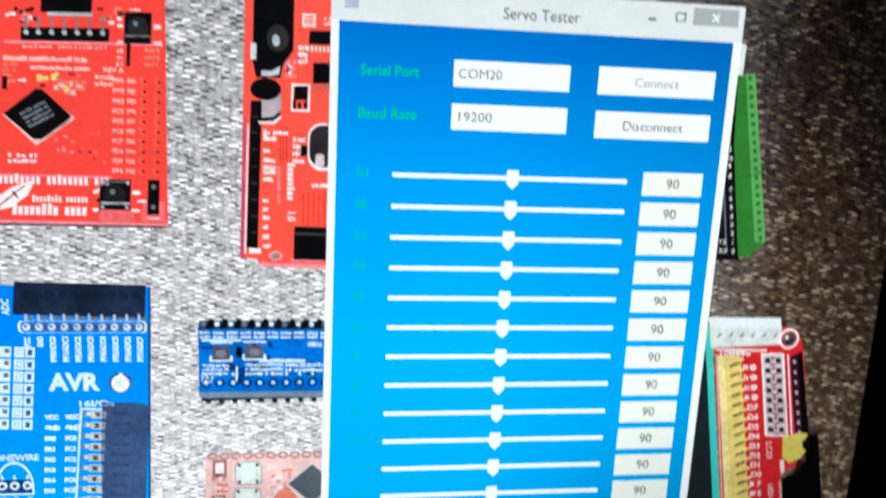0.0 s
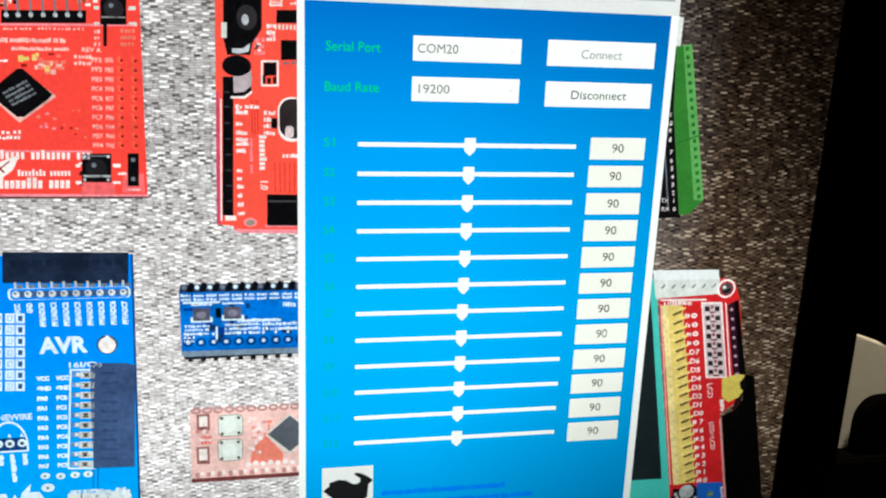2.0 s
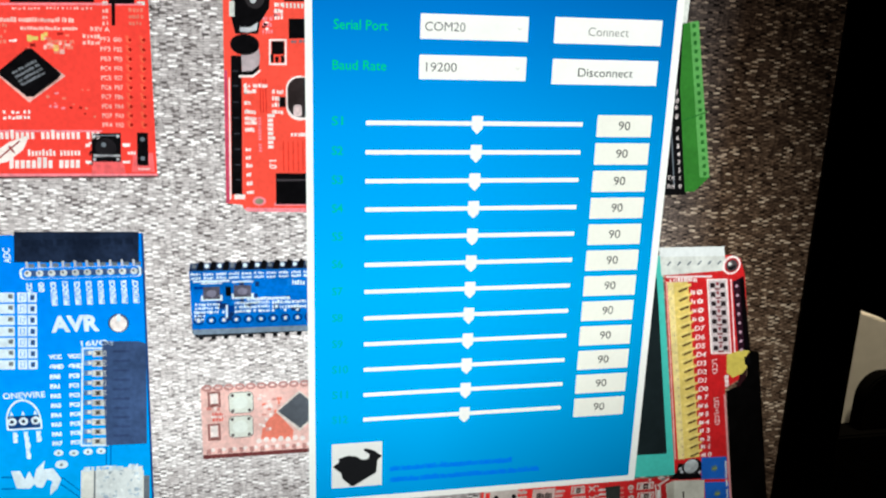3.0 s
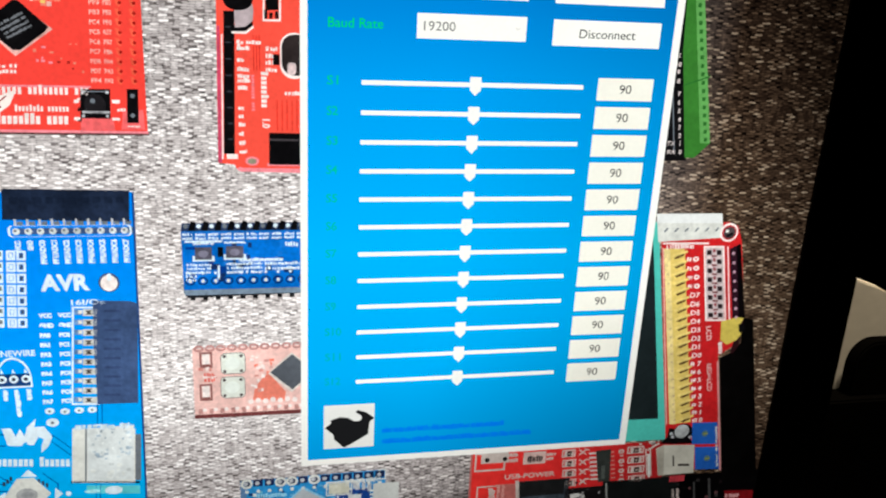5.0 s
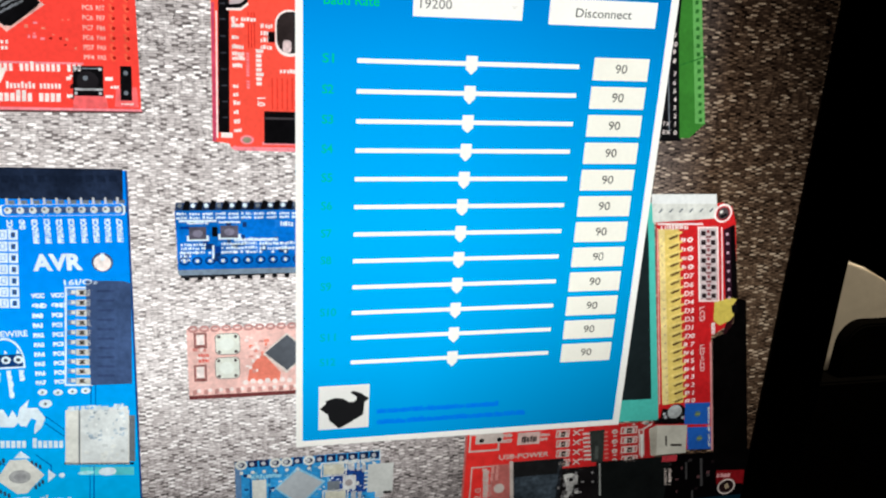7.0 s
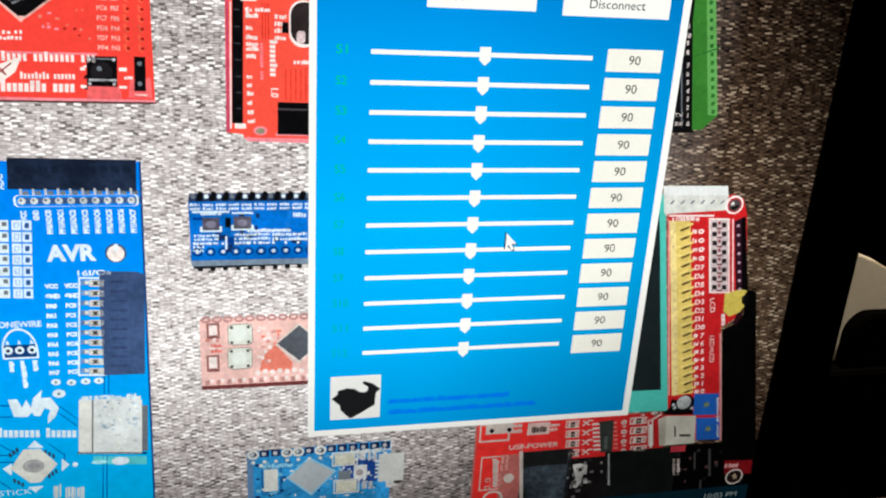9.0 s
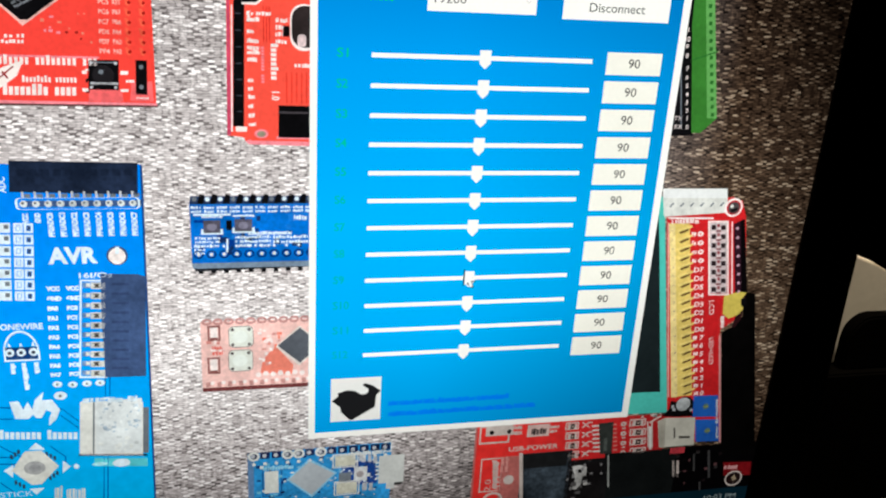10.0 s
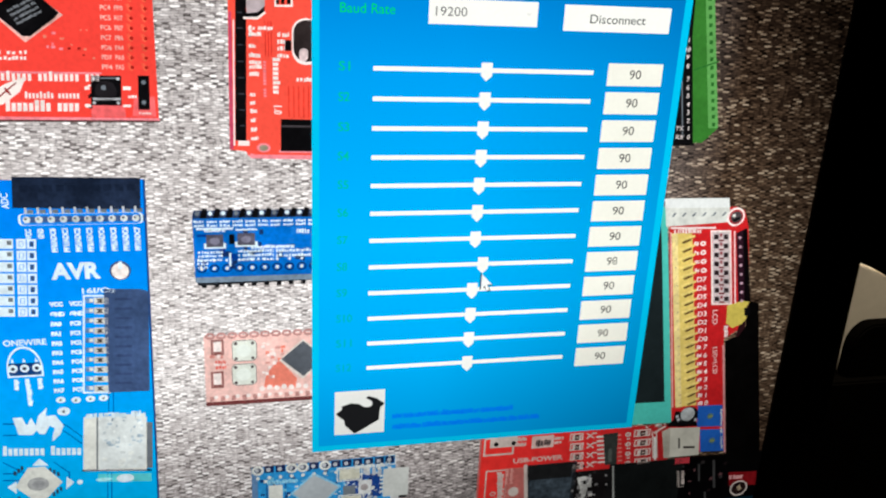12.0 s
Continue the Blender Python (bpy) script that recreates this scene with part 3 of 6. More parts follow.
    bars([(-81.7, 321.3), (-65.3, 321.7), (-65.1, 323.3), (-81.6, 322.9)], 1, PRINT_R, root, 4, 0.25)
    bars([(-76.5, 319.7), (-64.7, 320.0), (-64.6, 321.3), (-76.4, 320.9)], 1, PRINT_R, root, 4, 0.25)
    bars([(-63.8, 316.9), (-60.2, 317.0), (-60.0, 319.8), (-63.6, 319.7)], 2, PRINT_R, root, 4, 0.5)
    bars([(-59.3, 321.3), (-58.1, 321.3), (-57.8, 325.3), (-59.0, 325.3)], 3, PRINT_R, root, 4)
    for q in ([(-75.3, 317.4), (-74.3, 317.4), (-74.2, 318.8), (-75.2, 318.8)], [(-70.0, 315.5), (-69.0, 315.5), (-68.9, 316.8), (-69.9, 316.8)], [(-72.4, 317.7), (-71.7, 317.7), (-71.7, 318.5), (-72.4, 318.5)]):
        rect("small_component", q, YELLOW, root, 4)
    for q in ([(-82.2, 315.5), (-81.3, 315.5), (-81.0, 318.2), (-82.0, 318.2)], ):
        rect("small_component", q, INKBLACK, root, 4)
    bars([(-71.2, 315.8), (-65.7, 315.9), (-65.5, 318.4), (-71.0, 318.2)], 2, SALMON, root, 4, 0.4)
    bars([(-82.1, 316.7), (-79.5, 316.8), (-79.1, 321.5), (-81.7, 321.4)], 4, SALMON, root, 3, 0.5)
    bars([(-79.0, 317.2), (-77.2, 317.2), (-77.1, 318.1), (-79.0, 318.0)], 1, PRINT, root, 4)
    scatter([(-75.3, 314.4), (-64.5, 314.6), (-64.2, 319.9), (-74.9, 319.6)], 16, [PRINT_R, SALMON, DKR, DKR, YELLOW], root, 3.5)
    scatter([(-68.0, 299.2), (-61.9, 299.2), (-61.2, 310.3), (-67.2, 310.2)], 8, [SALMON, DKR], root, 3.5, (0.3, 0.7))
    scatter([(-81.1, 328.4), (-74.2, 328.7), (-73.8, 332.7), (-80.7, 332.5)], 14, [PRINT, INKBLACK, SALMON, DKR], root, 3.5)
    scatter([(-63.5, 329.5), (-57.6, 329.7), (-57.4, 333.4), (-63.3, 333.1)], 10, [PRINT, YELLOW, INKBLACK, SALMON], root, 3.5)
    scatter([(-73.2, 301.5), (-67.8, 301.5), (-67.5, 306.7), (-72.8, 306.6)], 7, [SALMON, PINKISH], root, 3.5, (0.4, 0.9))
    scatter([(-65.0, 289.3), (-63.0, 289.3), (-62.6, 295.8), (-64.6, 295.8)], 5, [INKBLACK, PRINT], root, 3.5, (0.4, 0.9))
    top_l, low_l = (-60.1, 318.3), (-60.9, 299.1)
    for i in range(10):
        v = top_l[1] + (low_l[1] - top_l[1]) * i / 9
        u = top_l[0] + (low_l[0] - top_l[0]) * i / 9
        for du, wide, word in ((0.0, 2.15, "PF2 PF3 PB3 PC4 PC5 PC6 PC7 PD6 PD7 PF4".split()[i]), (2.9, 1.75, "GND PB2 PE0 PF0 RST PB7 PB6 PA4 PA3 PA2".split()[i])):
            text("marking", word, (u + du, v - 0.5), 1.0, PRINT_R, root, 4, width=wide, bold=0.03)
        for du in (6.2, 9.2):
            pad = plate("solder_pad", [(u + du - 0.8, v + 0.9), (u + du - 0.2, v + 1.0), (u + du + 0.5, v - 0.3), (u + du + 0.1, v - 0.9), (u + du - 0.5, v - 0.5)], ink(255, 96, 72, 0.15, 0.2), root, 4)
            disc("hole", (u + du + 0.25, v), 0.36, ink(166, 28, 24), pad, 5)
    bars([(-53.7, 321.4), (-50.5, 321.5), (-50.3, 325.8), (-53.5, 325.7)], 3, SALMON, root, 4, 0.5)
    bars([(-81.9, 300.1), (-76.2, 300.2), (-76.0, 302.6), (-81.7, 302.6)], 2, PRINT, root, 4, 0.6)
    rect("line", [(-83.8, 297.3), (-61.1, 297.4), (-61.1, 297.8), (-83.8, 297.7)], PINKISH, root, 3)
    lettering([(-84.0, 295.7), (-61.3, 295.8), (-61.2, 297.9), (-83.9, 297.8)], PRINT, root, 4, 1.05, tall=(3, 11))
    plate("rocket_mark", [(-84.5, 289.9), (-84.2, 292.9), (-81.2, 295.0), (-76.7, 296.7), (-78.4, 293.2), (-82.0, 290.5)], ink(252, 236, 230, 0.06, 0.06), root, 4)
    many("rocket_line", [[(-84.3, 291.0), (-79.0, 295.4), (-78.8, 295.2), (-84.2, 290.6)], [(-81.5, 293.9), (-80.4, 292.5), (-80.1, 292.7), (-81.1, 294.2)]], DKR, root, 4.6)
    lettering([(-77.4, 291.9), (-65.9, 292.0), (-65.9, 293.5), (-77.3, 293.4)], PRINT, root, 5, 0.72, tall=(0, 4, 6))
    lettering([(-81.6, 289.0), (-66.2, 289.1), (-66.0, 291.6), (-81.4, 291.5)], PRINT, root, 5, 1.15, tall=(0, 5, 6, 8), heavy=True)
    text("marking", "REV A", (-62.0, 320.0), 0.95, PRINT_R, root, 4, width=4.1, bold=0.03)
    # the board's drop shadow, painted as a dark strip below its edge
    plate("edge_shadow", [(-140, edge_b[1] - 1.0), (edge_b[0] + 0.5, edge_b[1] - 1.0), (edge_b[0] + 0.2, edge_b[1] - 0.55), (-140, edge_b[1] - 0.55)], ink(84, 52, 50), root, 2)
    # pink sheen around the button and header, painted as paler plates
    for q in ([(-64.0, 287.8), (-56.6, 287.8), (-56.8, 290.6), (-63.8, 290.6)], [(-55.2, 288.0), (-50.0, 288.0), (-50.2, 292.6), (-54.6, 292.2)]):
        rect("pale_area", q, ink(246, 104, 106, 0.12, 0.2), root, 3)
    b2 = rect("push_button", [(-63.8, 290.5), (-57.4, 290.5), (-57.0, 297.2), (-63.4, 297.1)], INKBLACK, root, 4)
    disc("button_cap", (-60.5, 293.7), 2.3, ink(32, 29, 32), b2, 5)
    rect("button_rim", [(-63.3, 291.7), (-57.4, 291.7), (-57.4, 292.2), (-63.3, 292.2)], STEEL, b2, 5)
    rect("button_rim", [(-62.9, 296.5), (-57.3, 296.5), (-57.3, 296.8), (-62.9, 296.7)], GREY, b2, 5)
    cap_light = (-60.9, 294.5)
    disc("cap_glint", cap_light, 0.55, GREY, b2, 6)
    for q in ((-62.8, 296.5), (-57.7, 296.5), (-63.1, 291.1), (-58.0, 291.1)):
        disc("rivet", q, 0.35, STEEL, b2, 6)
    for q in ([(-64.9, 293.9), (-63.9, 294.0), (-63.9, 294.7), (-64.9, 294.7)], [(-65.2, 290.1), (-63.9, 290.1), (-63.9, 290.7), (-65.1, 290.8)], [(-56.8, 294.0), (-55.2, 294.0), (-55.1, 294.8), (-56.8, 294.8)], [(-57.0, 290.1), (-55.4, 290.1), (-55.3, 290.7), (-57.0, 290.7)]):
        rect("solder_pad", q, PRINT, root, 4)
    j = rect("pin_header", [(-53.8, 289.6), (-51.3, 289.6), (-51.0, 297.3), (-53.4, 297.3)], INKBLACK, root, 4)
    disc("pin", (-52.3, 295.8), 0.5, GREY, j, 5)
    disc("pin", (-52.5, 291.3), 0.5, GREY, j, 5)
    bars([(-55.8, 292.2), (-54.0, 292.2), (-54.0, 293.2), (-55.7, 293.2)], 1, PRINT, root, 4)
    bars([(-53.7, 288.6), (-50.9, 288.5), (-50.8, 289.2), (-53.6, 289.2)], 1, PRINT, root, 5)


def red_board_arduino():
    """Red board with a row of black sockets along its edge."""
    root = thing("circuit_board", (-29.1, 277.9), "red circuit board with a black socket row, half behind the window", "circuit board", "boards in the desktop picture")
    tl, bl = (-32.9, 334.3), (-32.9, 281.8)
    right = 0.0
    plate("board", [(-33.9, 280.2), (-30.1, 279.8), (-29.7, 278.8), (-28.8, 278.1), (right, 277.8), (right, 345), (tl[0] - 0.3, 345), tl], RED_B, root, 2)
    plate("board_edge", [(-33.2, 312.0), (-33.9, 280.3), (-33.0, 280.3), (-32.6, 312.0)], ink(206, 70, 102), root, 3, "pale pink board edge")
    plate("board_edge", [(-28.8, 278.1), (-12.0, 277.7), (-12.0, 278.8), (-28.3, 279.0), (-28.8, 279.3), (-29.7, 278.8)], PINKISH, root, 3)
    socket = rect("pin_socket", [(-32.5, 282.5), (-30.0, 282.4), (-29.2, 315.4), (-31.6, 315.3)], INKBLACK, root, 4)
    for y in (0.1, 0.22, 0.34, 0.46, 0.58, 0.70, 0.82, 0.93):
        l, b, r, t = (-31.4, 282.9, -30.2, 314.0)
        v = b + (t - b) * y
        rect("slot", (l, v - 0.12, r, v + 0.12), ink(60, 62, 70), socket, 5)
    jack = plate("power_jack", [(-31.0, 337.5), (-22.5, 337.9), (-22.6, 326.4), (-24.8, 323.0), (-25.3, 320.4), (-30.5, 320.3), (-31.2, 323.8)], INKBLACK, root, 4.5)
    disc("jack_shine", (-25.9, 328.8), 2.3, ink(48, 44, 46), jack, 5.5, ry=2.8)
    disc("jack_pin", (-26.3, 328.3), 0.8, STEEL, jack, 6, ry=1.2)
    rect("jack_tab", [(-31.7, 324.1), (-30.5, 324.1), (-30.4, 327.5), (-31.6, 327.5)], PALE, jack, 6)
    plate("rim", [(-29.4, 321.8), (-27.1, 321.8), (-25.3, 323.0), (-25.6, 321.2), (-27.7, 320.6), (-29.4, 320.8)], STEEL, root, 5.5)
    cap = plate("capacitor", [(-29.3, 318.0), (-25.5, 318.9), (-25.0, 315.5), (-25.2, 313.4), (-26.8, 312.0), (-29.2, 311.7)], ink(196, 178, 182, 0.1, 0.35), root, 5.2, "silver capacitor can with a black top")
    disc("can_top", (-28.4, 317.9), 3.3, INKBLACK, cap, 6.2, ry=2.4)
    plate("base_outline", [(-29.7, 312.2), (-26.8, 312.0), (-25.2, 313.4), (-25.2, 312.3), (-26.8, 311.0), (-29.7, 310.9)], INKBLACK, cap, 5)
    plate("base_line", [(-29.9, 310.9), (-26.8, 311.0), (-25.1, 312.3), (-25.0, 311.8), (-26.7, 310.4), (-30.0, 310.4)], PRINT, cap, 4.8)
    box = outline("component_frame", [(-23.0, 313.3), (-18.9, 313.4), (-18.8, 319.4), (-22.9, 319.3)], 0.45, PRINT, root, 3)
    comp = rect("small_component", [(-22.3, 315.8), (-19.4, 315.9), (-19.4, 318.9), (-22.3, 318.8)], INKBLACK, root, 4)
    for q in ([(-22.6, 313.9), (-21.9, 314.0), (-21.9, 315.8), (-22.6, 315.8)], [(-21.5, 314.0), (-20.8, 314.0), (-20.7, 315.3), (-21.5, 315.3)], [(-20.2, 314.0), (-19.4, 314.0), (-19.4, 315.6), (-20.2, 315.6)]):
        rect("pin", q, INKBLACK, comp, 4)
    chip = rect("chip", [(-19.3, 327.8), (-14.1, 328.0), (-14.0, 330.9), (-19.2, 330.7)], INKBLACK, root, 4)
    for i in range(7):
        l, b, r, t = (-19.5, 326.4, -14.3, 327.5)
        u = l + (r - l) * i / 6
        rect("pin", (u - 0.2, b, u + 0.25, t), PALE, chip, 4)
    rect("chip", [(-18.3, 319.5), (-14.1, 319.7), (-14.1, 324.1), (-18.3, 324.0)], INKBLACK, root, 4)
    bars([(-17.8, 318.5), (-14.5, 318.6), (-14.5, 319.6), (-17.8, 319.6)], 1, GREY, root, 4)
    outline("component_frame", [(-20.8, 331.5), (-17.9, 331.6), (-17.9, 334.3), (-20.7, 334.2)], 0.4, PRINT, root, 3)
    bars([(-20.2, 332.1), (-18.4, 332.1), (-18.4, 333.8), (-20.2, 333.7)], 2, PRINT, root, 4)
    bars([(-21.5, 323.6), (-19.6, 323.7), (-19.5, 328.0), (-21.5, 328.0)], 3, PRINT, root, 4)
    bars([(-16.1, 332.0), (-14.0, 332.0), (-14.0, 334.1), (-16.1, 334.0)], 2, PRINT, root, 4)
    bars([(-24.3, 320.4), (-22.0, 320.5), (-21.9, 324.9), (-24.2, 324.8)], 3, PINKISH, root, 3)
    xt = plate("crystal_outline", rounded((-19.2, 300.4, -12.6, 311.0), 3.2), PRINT, root, 3)
    plate("crystal", rounded((-18.8, 301.2, -12.3, 310.6), 2.9), ink(46, 38, 38, 0.2, 0.2), root, 4)
    plate("crystal_glint", rounded((-17.5, 301.4, -15.5, 304.2), 0.8), ink(214, 190, 190, 0.2, 0.4), root, 5)
    bars([(-22.5, 301.9), (-19.8, 301.9), (-19.8, 308.2), (-22.4, 308.1)], 4, PRINT, root, 4)
    rect("small_component", [(-20.8, 303.6), (-19.3, 303.6), (-19.3, 306.0), (-20.7, 306.0)], INKBLACK, root, 5)
    bars([(-29.0, 308.0), (-23.5, 308.1), (-23.5, 309.4), (-28.9, 309.3)], 1, PRINT, root, 4)
    q0, q1 = (-28.9, 307.2), (-28.9, 282.7)
    for k, w in ((0.0, 2.8), (0.11, 1.5), (0.195, 2.6), (0.255, 2.8), (0.30, 2.8), (0.37, 2.2), (0.56, 1.2), (0.64, 1.3), (0.72, 1.5), (0.81, 1.3), (0.9, 1.4), (0.985, 1.7)):
        v = q0[1] + (q1[1] - q0[1]) * k
        u = q0[0] + (q1[0] - q0[0]) * k
        bars((u, v - 0.55, u + w, v + 0.55), 1, PRINT, root, 4, 0.16, fill=0.85)
    scatter([(-24.6, 319.7), (-22.8, 319.7), (-22.7, 323.3), (-24.5, 323.3)], 5, [PRINT, INKBLACK], root, 4.5, (0.4, 0.9))
    scatter([(-29.0, 305.9), (-27.2, 305.9), (-27.1, 309.4), (-28.9, 309.3)], 5, [PRINT, INKBLACK], root, 3.6, (0.5, 1.0))
    scatter([(-22.2, 322.0), (-19.6, 322.1), (-19.5, 326.5), (-22.1, 326.4)], 6, [PRINT, INKBLACK, PINKISH], root, 3.6, (0.4, 0.9))
    lettering([(-23.6, 301.9), (-23.6, 292.3), (-21.9, 292.3), (-21.9, 301.9)], PRINT, root, 4, 1.05, tall=(0, 5), heavy=True)
    text("marking", "1.0", (-23.4, 291.2), 1.7, PRINT, root, 4, turn=-90, width=2.1, bold=0.06)
    lettering([(-25.8, 301.1), (-25.8, 292.6), (-24.9, 292.6), (-24.9, 301.1)], PINKISH, root, 4, 0.7)
    rect("socket_line", [(-33.0, 281.2), (-32.6, 281.2), (-32.0, 310.2), (-32.3, 310.2)], PRINT, root, 4.2)
    rect("socket_foot", [(-31.9, 281.2), (-29.3, 281.2), (-29.3, 282.4), (-31.9, 282.4)], PRINT, root, 3.6)
    l, b, r, t = (-25.5, 302.2, -23.3, 310.2)
    for k in (0.1, 0.4, 0.7):
        rect("copper_line", (l + (r - l) * k, b, l + (r - l) * k + 0.22, t), ink(222, 38, 28), root, 3)
    l, b, r, t = (-20.1, 288.1, -14.3, 295.4)
    for k in (0.0, 0.2, 0.4, 0.6, 0.8):
        rect("copper_line", (l + (r - l) * k, b, l + (r - l) * k + 0.22, t), ink(226, 42, 30), root, 3)
    bars([(-18.2, 296.5), (-14.5, 296.5), (-14.5, 298.0), (-18.1, 298.0)], 1, PRINT, root, 4, 0.3)
    ic = rect("chip_socket", [(-22.0, 279.9), (-13.8, 279.8), (-13.7, 287.5), (-21.9, 287.6)], INKBLACK, root, 4)
    rect("socket_rim", [(-22.0, 285.7), (-13.7, 285.7), (-13.7, 286.1), (-21.9, 286.2)], ink(72, 66, 70), ic, 5)
    rect("socket_edge", [(-22.5, 279.5), (-13.8, 279.4), (-13.8, 280.1), (-22.4, 280.2)], PINKISH, root, 3)
    eye = disc("hole", (-26.0, 280.7), 1.6, PINKISH, root, 4, ry=1.1)
    disc("hole_centre", (-26.0, 280.7), 1.0, ink(150, 142, 120), eye, 5, ry=0.7)


def avr_board():
    """Blue evaluation board with two socket strips, a sensor place, a joystick and a metal connector."""
    root = thing("circuit_board", (-120, 154), "bright blue circuit board with black socket strips and white print", "circuit board", "boards in the desktop picture")
    t0, b0 = (-54.0, 273.1), (-56.6, 179.0)
    plate("board", [(-140, 155), (b0[0], 155), t0, (-140, t0[1])], AVR_BLUE, root, 2)
    plate("board_edge", [(b0[0], 155), (b0[0] + 0.5, 155), (t0[0] + 0.5, t0[1]), t0], ink(30, 70, 130), root, 2)
    s1 = rect("pin_socket", [(-82.8, 266.6), (-54.9, 265.8), (-54.5, 273.5), (-82.2, 274.0)], NAVY, root, 4)
    for i in range(10):
        l, b, r, t = (-81.2, 265.8, -55.4, 273.9)
        u = l + (r - l) * (i + 0.5) / 10
        rect("slot", (u - 0.9, t - 3.4, u + 0.9, t - 1.8), ink(24, 33, 52, 0.2, 0.2), s1, 5)
    fr = (-81.9, 262.3, -54.5, 265.1)
    outline("pad_frame", fr, 0.42, PRINT_B, root, 4, 0.9)
    for i in range(10):
        u = fr[0] + 1.8 + (fr[2] - fr[0] - 3.4) * i / 9
        v = (fr[1] + fr[3]) / 2
        pad = rect("solder_pad", (u - 0.2, v - 0.75, u + 1.9, v + 0.75), ink(62, 84, 128, 0.2, 0.3), root, 3.6)
        disc("pad_eye", (u, v), 0.82, ink(206, 208, 206, 0.2, 0.3), pad, 5)
        disc("pad_hole", (u - 0.15, v + 0.25), 0.3, ink(96, 96, 104), pad, 6)
        rect("pin", (u - 0.25, fr[3], u + 0.25, fr[3] + 1.6), STEEL, pad, 5)
        rect("pin_shadow", (u + 0.35, fr[3] + 0.1, u + 1.6, fr[3] + 1.0), GREY, pad, 4)
        h = 2.5 if i < 2 else 6.0
        word = ("VCC", "GND")[i] if i < 2 else f"PF{i - 2}/ADC{i - 2}"
        text("marking", word, (u + 0.62, fr[1] - 0.8 - h), 1.2, PRINT_B, root, 4, turn=90, width=h, bold=0.11)
    text("marking", "ADC", (-83.5, 266.5), 1.55, PRINT_B, root, 4, turn=90, width=3.7, bold=0.06)
    rect("label_strip", [(-89.0, 265.8), (-86.2, 265.7), (-85.6, 272.6), (-88.4, 272.6)], PRINT_B, root, 3)
    text("board_name", "AVR", (-75.8, 248.8), 3.9, PRINT_B, root, 4, width=11.2, bold=0.26)
    hole = disc("hole", (-60.6, 250.4), 2.45, ink(70, 84, 120), root, 4)
    plate("hole_view", circle((-60.6, 250.3), 2.0, 2.1, 14), ink(238, 226, 222, 0.2, 0.3), hole, 5)
    rect("glint", [(-60.9, 251.0), (-60.1, 251.0), (-60.0, 252.8), (-60.8, 252.8)], PRINT_B, hole, 6)
    text("marking", "16I/Os", (-70.2, 244.8), 1.35, PRINT_B, root, 4, squeeze=1.55, bold=0.05)
    s2 = plate("pin_socket", [(-65.7, 217.4), (-55.9, 217.2), (-54.4, 244.7), (-56.2, 245.4), (-64.7, 245.8), (-65.4, 233.9)], SLATE, root, 4)
    q = [(-66.0, 218.9), (-56.2, 218.3), (-54.7, 244.1), (-64.1, 244.4)]
    for i in range(10):
        k = 0.05 + 0.1 * i
        rect("slot", sub_box(q, 0.2, k - 0.012, 0.62, k + 0.012), ink(54, 70, 108, 0.2, 0.2), s2, 5)
    q = [(-71.9, 217.5), (-65.3, 217.1), (-63.3, 244.1), (-69.6, 244.3)]
    outline("pad_frame", q, 0.42, PRINT_B, root, 3)
    for i in range(10):
        k = 0.055 + 0.099 * i
        pad = rect("solder_pad", sub_box(q, 0.40, k - 0.034, 0.92, k + 0.030), ink(206, 204, 198, 0.2, 0.2), root, 4)
        c = inside(q, 0.62, k)
        plate("pad_eye", [(c[0] - 0.8, c[1] + 0.5), (c[0] + 0.8, c[1] + 0.5), (c[0] + 0.3, c[1]), (c[0] + 0.8, c[1] - 0.5), (c[0] - 0.8, c[1] - 0.5), (c[0] - 0.3, c[1])], ink(72, 66, 64), pad, 5)
        rect("pin", sub_box(q, 0.10, k - 0.022, 0.38, k + 0.026), ink(110, 140, 184, 0.3, 0.3), pad, 4)
        rect("pin_glint", sub_box(q, 0.24, k - 0.012, 0.38, k + 0.022), PALE, pad, 5)
    rows = ("VCC", "GND", "PA0", "PA1", "PA2", "PA3", "PA4", "PA5", "PA6", "PA7")
    rows2 = ("VCC", "GND", "PC0", "PC1", "PC2", "PC3", "PC4", "PC5", "PC6", "PC7")
    c0, c1 = (-77.4, 241.7), (-78.7, 218.3)
    for i in range(10):
        u, v = c0[0] + (c1[0] - c0[0]) * i / 9, c0[1] + (c1[1] - c0[1]) * i / 9
        text("marking", rows[i], (u + 0.2, v), 1.05, PRINT_B, root, 4, squeeze=0.95, bold=0.12)
        text("marking", rows2[i], (u + 4.6, v), 1.05, PRINT_B, root, 4, squeeze=0.95, bold=0.12)
    # block of jumper pads
    q = [(-88.9, 239.3), (-80.0, 238.9), (-78.4, 259.1), (-87.1, 259.4)]
    for i in range(7):
        k0, k1 = i / 7 + 0.012, (i + 1) / 7 - 0.012
        strip = rect("pad_strip", sub_box(q, -1.2, k0, 0.41, k1), PRINT_B, root, 3)
        rect("pad_mark", sub_box(q, 0.26, k0 + 0.05, 0.37, k1 - 0.02), GREY, strip, 4)
        for s0, s1 in ((0.49, 0.72), (0.75, 0.98)):
            pad = outline("pad_frame", sub_box(q, s0, k0, s1, k1), 0.5, PRINT_B, root, 3)
            rect("pad_eye", sub_box(q, s0 + 0.08, k0 + 0.035, s1 - 0.07, k1 - 0.03), PRINT_B if s0 < 0.6 else ink(60, 76, 110), pad, 4)
    text("marking", "ONEWIRE", (-88.7, 231.7), 1.55, PRINT_B, root, 4, squeeze=0.98, bold=0.06)
    ar = (-88.6, 223.1, -80.4, 231.4)
    cx = (ar[0] + ar[2]) / 2
